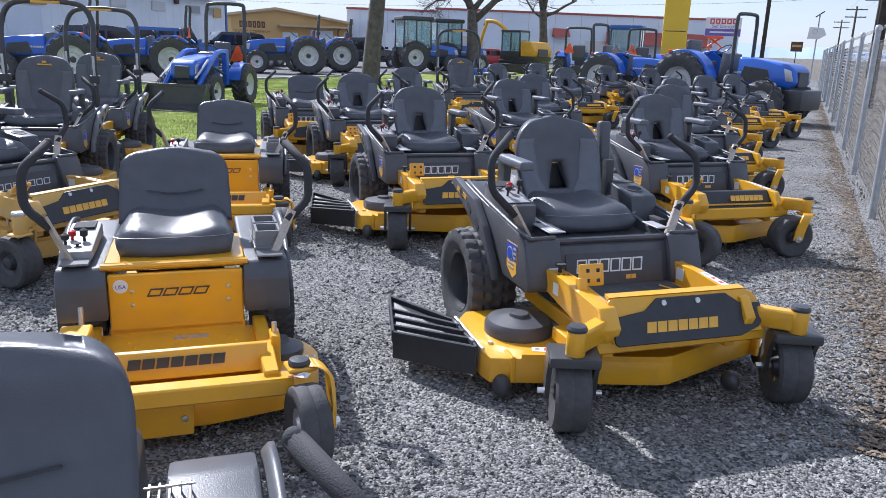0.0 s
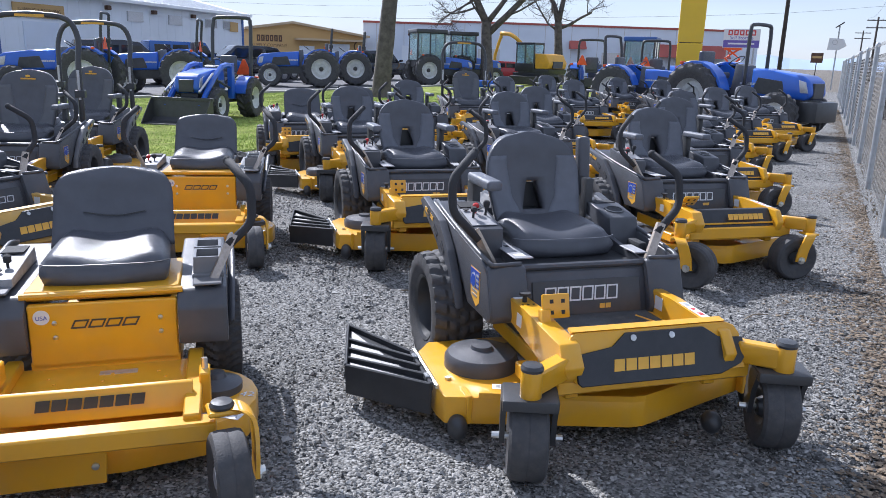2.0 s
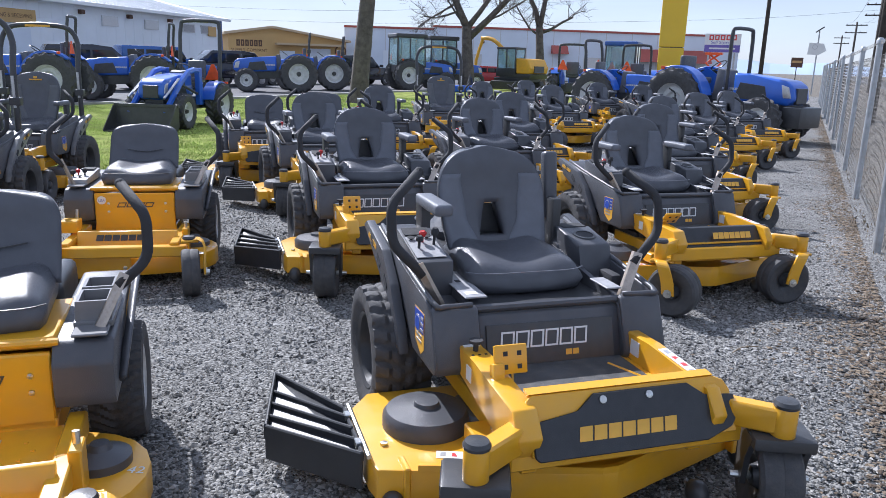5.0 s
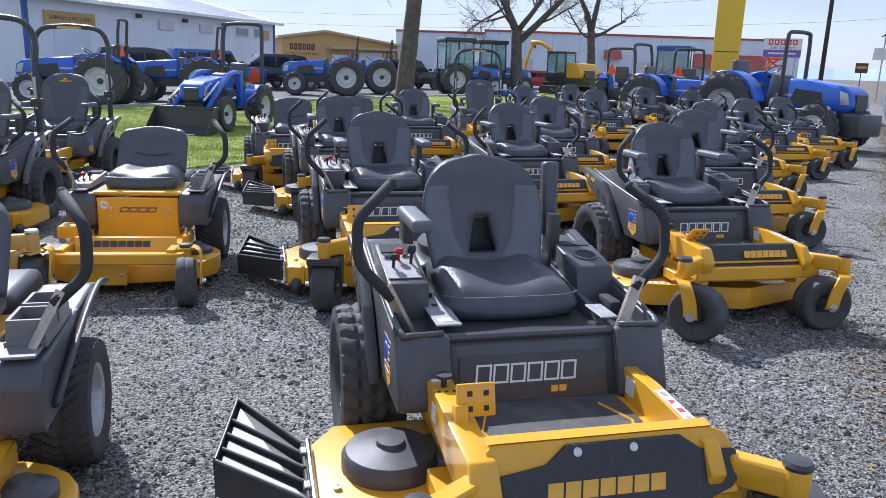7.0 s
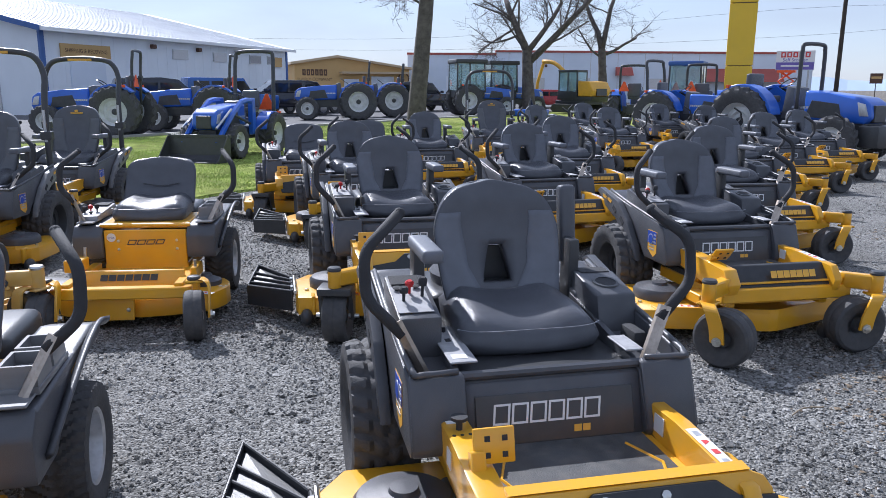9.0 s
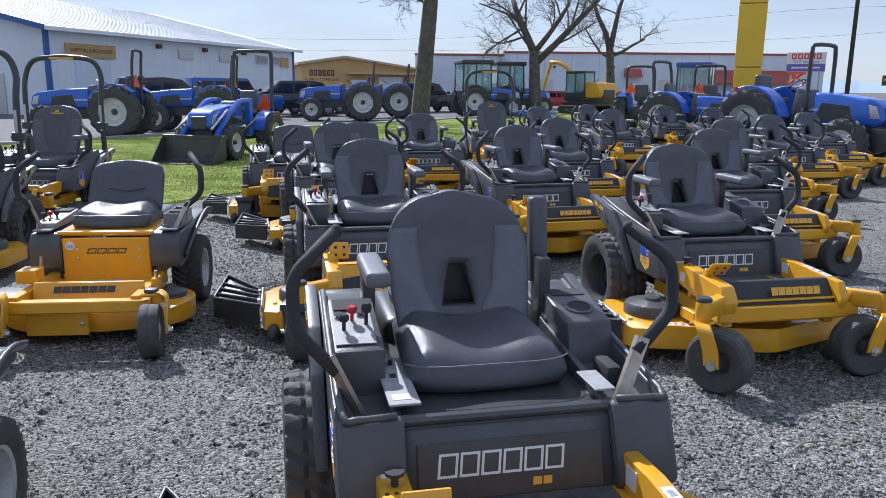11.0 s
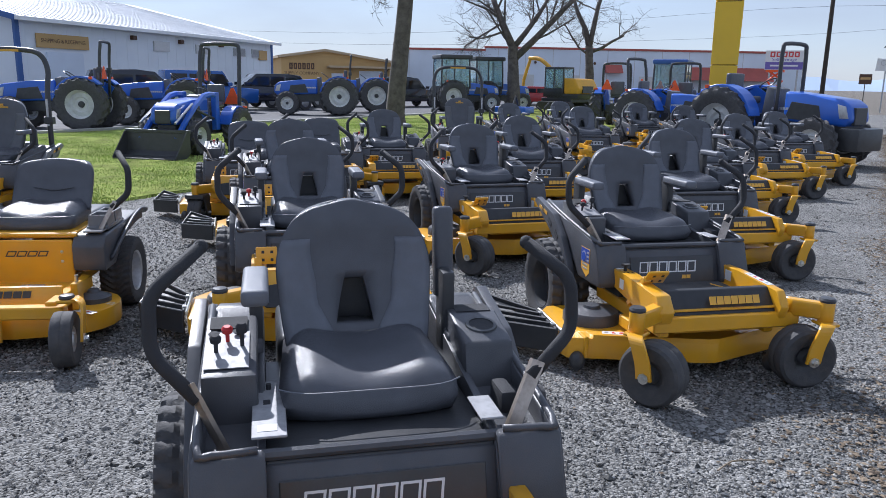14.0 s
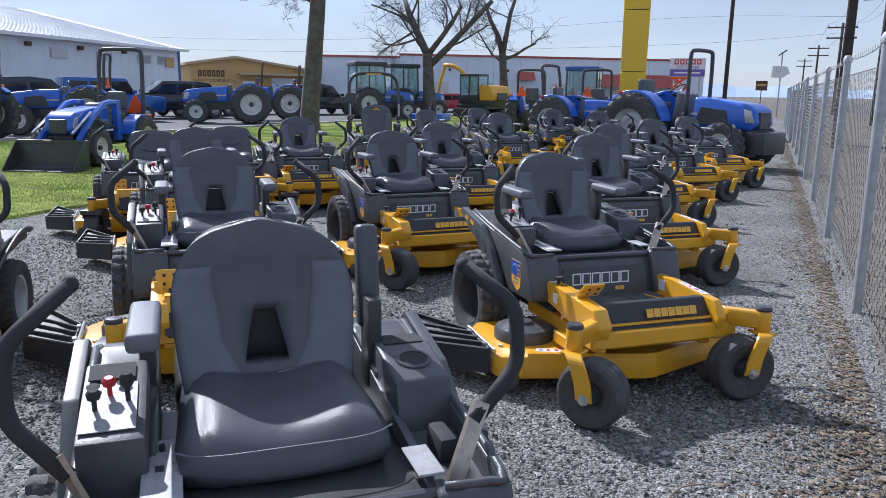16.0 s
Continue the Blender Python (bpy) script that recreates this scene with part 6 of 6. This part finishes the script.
    part("backrest", bx(-0.30 * k, -0.18 * k, -0.25 * k, 0.25 * k, 1.22 * k, 1.72 * k, 0.055, 3), M_VIN, e, "", True)
    if cab:
        z2 = 2.45 * k
        c = part("cab", bx(-0.62 * k, 0.98 * k, -0.70 * k, 0.70 * k, z2, z2 + 0.20 * k, 0.07, 3), M_BLK if dark else M_TRIMB, e, "black cab roof" if dark else "dark blue cab roof", True)
        for x in (-0.55, 0.10, 0.88):
            for s in (-1, 1):
                part("cab_post", tube([(x * k, s * 0.64 * k, 1.1 * k), (x * k * 0.95, s * 0.62 * k, z2)], 0.04 * k, 6), M_BLK, c)
        for s in (-1, 1):
            part("pane", bx(-0.52 * k, 0.86 * k, s * 0.63 * k - 0.008, s * 0.63 * k + 0.008, 1.2 * k, z2), M_CABG, c)
        for x in (-0.54, 0.88):
            part("pane", bx(x * k - 0.008, x * k + 0.008, -0.6 * k, 0.6 * k, 1.2 * k, z2), M_CABG, c)
        part("lower_panel", bx(-0.5 * k, 0.86 * k, -0.62 * k, 0.62 * k, 0.85 * k, 1.2 * k, 0.02), M_BLK, c)
    elif folded:
        b = hoop(e, -0.38 * k, 0.36 * k, 0.9 * k, rops, 0.045, 0.1)
        for s in (-1, 1):
            part("hinge", bx(-0.48 * k, -0.36 * k, s * 0.36 * k - 0.07, s * 0.36 * k + 0.07, 0.9 * k + (rops - 0.9 * k) * 0.45, 0.9 * k + (rops - 0.9 * k) * 0.55, 0.02), M_BLK, b)
        part("beacon", lathe([(0.05, 0), (0.05, 0.10), (0.03, 0.13), (0.001, 0.14)], (-0.2 * k, -0.55 * k, 1.5 * k), "z", 10), M_ORG, e)
    else:
        hoop(e, (1.05 if mid else -0.42) * k, (0.40 if mid else 0.58 if loader else 0.50) * k, 0.9 * k, rops, 0.045, 0.0 if mid else 0.12)
    if mid:
        part("bumper", bx(WB + 0.35 * k, WB + 0.75 * k, -0.42 * k, 0.42 * k, r * 0.7, r + 0.28 * k, 0.05, 2), M_BLK, e, "black front weight bracket", True)
        part("undercarriage", bx(1.0 * k, WB + 0.4 * k, -0.30 * k, 0.30 * k, r * 0.8, z0 + 0.02, 0.03, 1), M_BLK, e, "", True)
    if smv:
        tri = prism([(-0.20, 0), (0.20, 0), (0.03, 0.36), (-0.03, 0.36)], "x", -0.02, 0.0, 0.004, 1)
        part("slow_vehicle_sign", tri, M_ORG, e, "orange reflective triangle").location = (-0.52 * k, 0.34 * k, (1.18 if loader else 1.42) * k)
    if loader:
        for s in (-1, 1):
            y = s * 0.46 * k
            arm = part("loader_arm", tube([(0.75 * k, y, 1.45 * k), (1.35 * k, y, 1.42 * k), (2.15 * k, y, 0.92 * k), (2.75 * k, y, 0.42 * k)], 0.075 * k, 6, 2), M_BLUE, e, "blue loader arm")
            part("loader_post", bx(0.62 * k, 0.82 * k, y - 0.07 * k, y + 0.07 * k, 0.55 * k, 1.52 * k, 0.02), M_BLUE, e)
            part("cylinder", tube([(0.85 * k, y, 0.85 * k), (1.75 * k, y, 1.10 * k)], 0.035 * k, 8), M_BLK, arm)
            part("cylinder", tube([(1.9 * k, y, 1.25 * k), (2.75 * k, y, 0.80 * k)], 0.03 * k, 8), M_CHR, arm)
        part("loader_brace", tube([(1.95 * k, -0.46 * k, 1.03 * k), (1.95 * k, 0.46 * k, 1.03 * k)], 0.05 * k, 8), M_BLUE, e)
        q = [(2.70, 0.62), (2.78, 0.60), (2.80, 0.16), (2.95, 0.06), (3.40, 0.03), (3.40, 0.0), (2.90, 0.0), (2.72, 0.12)]
        bk = part("bucket", prism([(a * k, b * k) for a, b in q], "y", -0.80 * k, 0.80 * k), M_BLK, e, "black steel loader bucket")
        for s in (-1, 1):
            part("bucket_side", prism([(2.72 * k, 0.62 * k), (2.86 * k, 0.62 * k), (3.40 * k, 0.05 * k), (3.38 * k, 0.0), (2.90 * k, 0.0), (2.72 * k, 0.12 * k)], "y", s * 0.79 * k, s * 0.81 * k), M_BLK, bk)
        part("bucket_lip", bx(2.68 * k, 2.80 * k, -0.82 * k, 0.82 * k, 0.58 * k, 0.66 * k, 0.01), M_BLK, bk)
    return e


T = "blue tractor with white wheel rims"
t_rops = tractor(T + " and folding roll bar on asphalt", 1.05, rops=2.55, folded=True)
t_rops.matrix_basis = pose(-20.7, 16.6, 0, 0, 0, -146)
copy_thing(t_rops, pose(-20.6, 20.4, 0, 0, 0, -146))
t_big = tractor(T + " and raised rear loader parts", 1.18, rops=2.7, folded=True, smv=False)
t_big.matrix_basis = pose(-22.4, 30.6, 0, 0, 0, -142)
copy_thing(t_big, pose(-23.2, 34.6, 0, 0, 0, -142))
t_load = tractor("compact blue loader tractor with black bucket on the lawn", 0.82, loader=True, rops=2.28)
t_load.matrix_basis = pose(-12.95, 14.2, 0.03, 0, 0, -70)
t_cab = tractor("blue cab tractor with black fenders and tinted glass", 1.15, cab=True, dark=True)
t_cab.matrix_basis = pose(-21.4, 38.9, 0, 0, 0, 49)
copy_thing(t_cab, pose(-20.9, 41.9, 0, 0, 0, 49))
t_near = tractor("large blue tractor with tall roll bar beside the gravel", 1.10, rops=2.5, smv=False, mid=True)
t_near.matrix_basis = pose(-2.95, 21.0, 0, 0, 0, -26)
t_away = tractor(T + " and orange slow-vehicle triangle", 1.0, rops=2.35)
t_away.matrix_basis = pose(-8.95, 30.3, 0, 0, 0, 98)
copy_thing(t_away, pose(-6.4, 30.0, 0, 0, 0, 96))
copy_thing(t_away, pose(-6.3, 25.2, 0, 0, 0, -15))
t_cab2 = tractor("blue cab tractor with orange triangle, seen from behind", 1.0, cab=True)
t_cab2.matrix_basis = pose(-8.1, 34.5, 0, 0, 0, 95)


# ---- cars ----
def car(label, kind, paint):
    """A parked vehicle, x ahead, origin on the ground in its middle."""
    e = thing("parked_car", label, "car", "parked cars by the warehouse")
    if kind == "suv":
        low = [(-2.4, 0.35), (2.4, 0.35), (2.45, 0.75), (2.3, 1.02), (1.35, 1.12), (-2.35, 1.12), (-2.45, 0.8)]
        up = [(1.15, 1.10), (0.45, 1.80), (-0.3, 1.88), (-2.0, 1.84), (-2.35, 1.12)]
    elif kind == "jeep":
        low = [(-2.1, 0.45), (2.1, 0.45), (2.15, 1.1), (0.95, 1.2), (-2.1, 1.2)]
        up = [(0.85, 1.18), (0.50, 1.90), (-2.05, 1.92), (-2.1, 1.18)]
    elif kind == "pickup":
        low = [(-2.8, 0.45), (2.7, 0.45), (2.75, 1.1), (1.5, 1.22), (-2.8, 1.18)]
        up = [(1.3, 1.20), (0.6, 1.85), (-0.9, 1.86), (-1.1, 1.18)]
    else:
        low = [(-2.2, 0.3), (2.2, 0.3), (2.25, 0.65), (1.1, 0.92), (-2.1, 0.95), (-2.25, 0.6)]
        up = [(1.0, 0.90), (0.3, 1.40), (-1.0, 1.42), (-1.9, 0.93)]
    b = part("body", prism(low, "y", -0.92, 0.92, 0.07, 3), paint, e, "", True)
    part("cabin", prism(up, "y", -0.80, 0.80, 0.06, 3), paint, b, "", True)
    zt, zb = up[1][1] - 0.14, up[0][1] + 0.06
    n = 3 if kind != "pickup" else 2
    x0, x1 = up[-1][0] + 0.22, up[1][0] + 0.05
    for s in (-1, 1):
        for k in range(n):
            a, c = x0 + (x1 - x0) * k / n + 0.05, x0 + (x1 - x0) * (k + 1) / n - 0.05
            part("side_window", prism([(a, zb), (c + (0.35 if k == n - 1 else 0), zb), (c, zt), (a, zt)], "y", s * 0.798, s * 0.812), M_CARG, b)
        for x in (low[0][0] + 0.85, low[1][0] - 0.85):
            t = part("tyre", lathe([(0.20, -0.10), (0.34, -0.11), (0.36, -0.06), (0.36, 0.06), (0.34, 0.11), (0.20, 0.10)], (x, s * 0.84, 0.36), "y", 24), M_RUB, e, "", True)
            part("rim", lathe([(0.001, s * 0.09), (0.06, s * 0.10), (0.21, s * 0.06), (0.22, 0)], (x, s * 0.84, 0.36), "y", 16), M_SIL, t, "", True)
        part("headlight", bx(low[1][0] - 0.05, low[1][0] + 0.06, s * 0.68 - 0.14, s * 0.68 + 0.14, 0.72, 0.88, 0.02), M_WHT, b)
        part("mirror", bx(up[0][0] - 0.2, up[0][0], s * 0.98 - 0.1, s * 0.98 + 0.06, zb, zb + 0.16, 0.03), paint, b)
    part("windscreen", prism([(up[0][0] + 0.03, zb), (up[1][0] + 0.06, zt + 0.06), (up[1][0] + 0.02, zt + 0.06), (up[0][0] - 0.03, zb)], "y", -0.70, 0.70), M_CARG, b)
    return e


suv = car("black sport utility vehicle on asphalt", "suv", M_CARB)
suv.matrix_basis = pose(-27.9, 24.0, 0, 0, 0, 60)
car("bright blue boxy off-road vehicle on asphalt", "jeep", M_CARBL).matrix_basis = pose(-27.8, 27.6, 0, 0, 0, 62)
car("dark pickup truck on asphalt", "pickup", M_CARB).matrix_basis = pose(-28.9, 32.4, 0, 0, 0, -120)
copy_thing(suv, pose(-30.6, 36.0, 0, 0, 0, 75))
sil = car("silver saloon car on asphalt", "saloon", M_CARW)
sil.matrix_basis = pose(-30.0, 40.5, 0, 0, 0, 70)
copy_thing(sil, pose(-25.2, 58.2, 0, 0, 0, 30))
copy_thing(sil, pose(8.0, 55.0, -0.01, 0, 0, 92))
car("red saloon car on asphalt", "saloon", M_CARR).matrix_basis = pose(-22.9, 55.5, 0, 0, 0, 10)
copy_thing(suv, pose(-27.5, 43.8, 0, 0, 0, 70))


def excavator():
    e = thing("excavator", "yellow and black compact excavator with raised boom", "excavator")
    e.matrix_basis = pose(-17.1, 45.4, 0, 0, 0, 165)
    for s in (-1, 1):
        part("track", prism([(-1.1, 0.1), (1.1, 0.1), (1.3, 0.35), (1.1, 0.6), (-1.1, 0.6), (-1.3, 0.35)], "y", s * 0.95 - 0.22, s * 0.95 + 0.22, 0.05, 2), M_RUB, e)
    part("turntable", bx(-1.1, 1.1, -0.9, 0.9, 0.55, 0.8, 0.05), M_BLK, e)
    body = part("body", prism([(-1.5, 1.05), (-0.55, 1.05), (-0.5, 1.95), (-1.3, 1.9), (-1.6, 1.4)], "y", -1.0, 0.9, 0.08, 3), M_EXC, e, "", True)
    part("counterweight", prism([(-1.5, 0.75), (0.7, 0.75), (0.7, 1.05), (-1.62, 1.05)], "y", -1.0, 0.9, 0.06, 2), M_BLK, e, "", True)
    part("vent", bx(-1.62, -1.55, -0.5, 0.5, 1.1, 1.5), M_BLK, body)
    cabin = part("cab", bx(-0.5, 0.95, -0.1, 0.92, 0.85, 1.35, 0.04), M_BLK, e, "black cab", True)
    part("cab_roof", bx(-0.5, 0.9, -0.1, 0.92, 2.45, 2.58, 0.04), M_BLK, cabin)
    for x, y in ((-0.46, -0.06), (-0.46, 0.88), (0.86, -0.06), (0.86, 0.88), (0.2, 0.88), (0.2, -0.06)):
        part("cab_post", tube([(x, y, 1.3), (x, y, 2.48)], 0.045, 6), M_BLK, cabin)
    for y in (-0.06, 0.88):
        part("pane", bx(-0.42, 0.82, y - 0.01, y + 0.01, 1.35, 2.45), M_CABG, cabin)
    for x in (-0.46, 0.86):
        part("pane", bx(x - 0.01, x + 0.01, -0.02, 0.84, 1.35, 2.45), M_CABG, cabin)
    boom = part("boom", tube([(0.7, -0.4, 1.1), (1.3, -0.4, 2.3), (2.3, -0.4, 3.05), (3.2, -0.4, 3.15)], 0.13, 8, 3), M_EXC, e, "", "all")
    part("dipper", tube([(3.1, -0.4, 3.15), (3.6, -0.4, 1.8), (3.6, -0.4, 0.9)], 0.10, 8, 2), M_EXC, boom)
    part("cylinder", tube([(0.95, -0.4, 1.1), (1.9, -0.4, 2.6)], 0.06, 8), M_BLK, boom)
    part("bucket", prism([(3.3, 0.9), (3.8, 0.8), (3.9, 0.3), (3.5, 0.05), (3.2, 0.3)], "y", -0.75, -0.05, 0.03, 1), M_BLK, boom)


excavator()
blue = thing("mower_deck_implement", "low blue implement on the lawn edge", "implement")
blue.location = (-17.6, 39.5, 0.03)
part("deck", bx(-0.9, 0.9, -0.6, 0.6, 0.0, 0.35, 0.08, 3), M_BLUE, blue, "", True)
part("hitch", tube([(0, -0.3, 0.3), (0, 0.1, 0.9), (0, 0.5, 0.3)], 0.05, 6), M_BLK, blue)
lift = thing("orange_lift", "orange folded scissor lift by the red awning", "lift")
lift.location = (-9.2, 72.0, 0)
part("base", bx(-0.9, 0.9, -0.5, 0.5, -0.03, 0.8, 0.03), M_ORG, lift)
for s in (-1, 1):
    part("arm", tube([(s * 0.7, 0, 0.7), (-s * 0.6, 0, 2.2), (s * 0.5, 0, 3.0)], 0.10, 6), M_ORG, lift)
part("platform", bx(-0.7, 0.7, -0.4, 0.4, 2.9, 3.1), M_ORG, lift)

# dry sticks on the gravel
for k, (x, y, a, ln) in enumerate(((-2.35, 4.55, 20, 0.42), (-2.0, 4.3, 75, 0.30), (-0.25, 5.2, 60, 0.22), (-2.6, 5.1, -20, 0.3))):
    st = part("stick", tube([(0, 0, 0.012), (ln * 0.5, 0.02, 0.018), (ln, -0.01, 0.012)], 0.004, 5, 2), M_DRY)
    st.matrix_basis = pose(x, y, 0, 0, 0, a)
    tagged(st, "thin dry stick lying on the gravel", "stick")
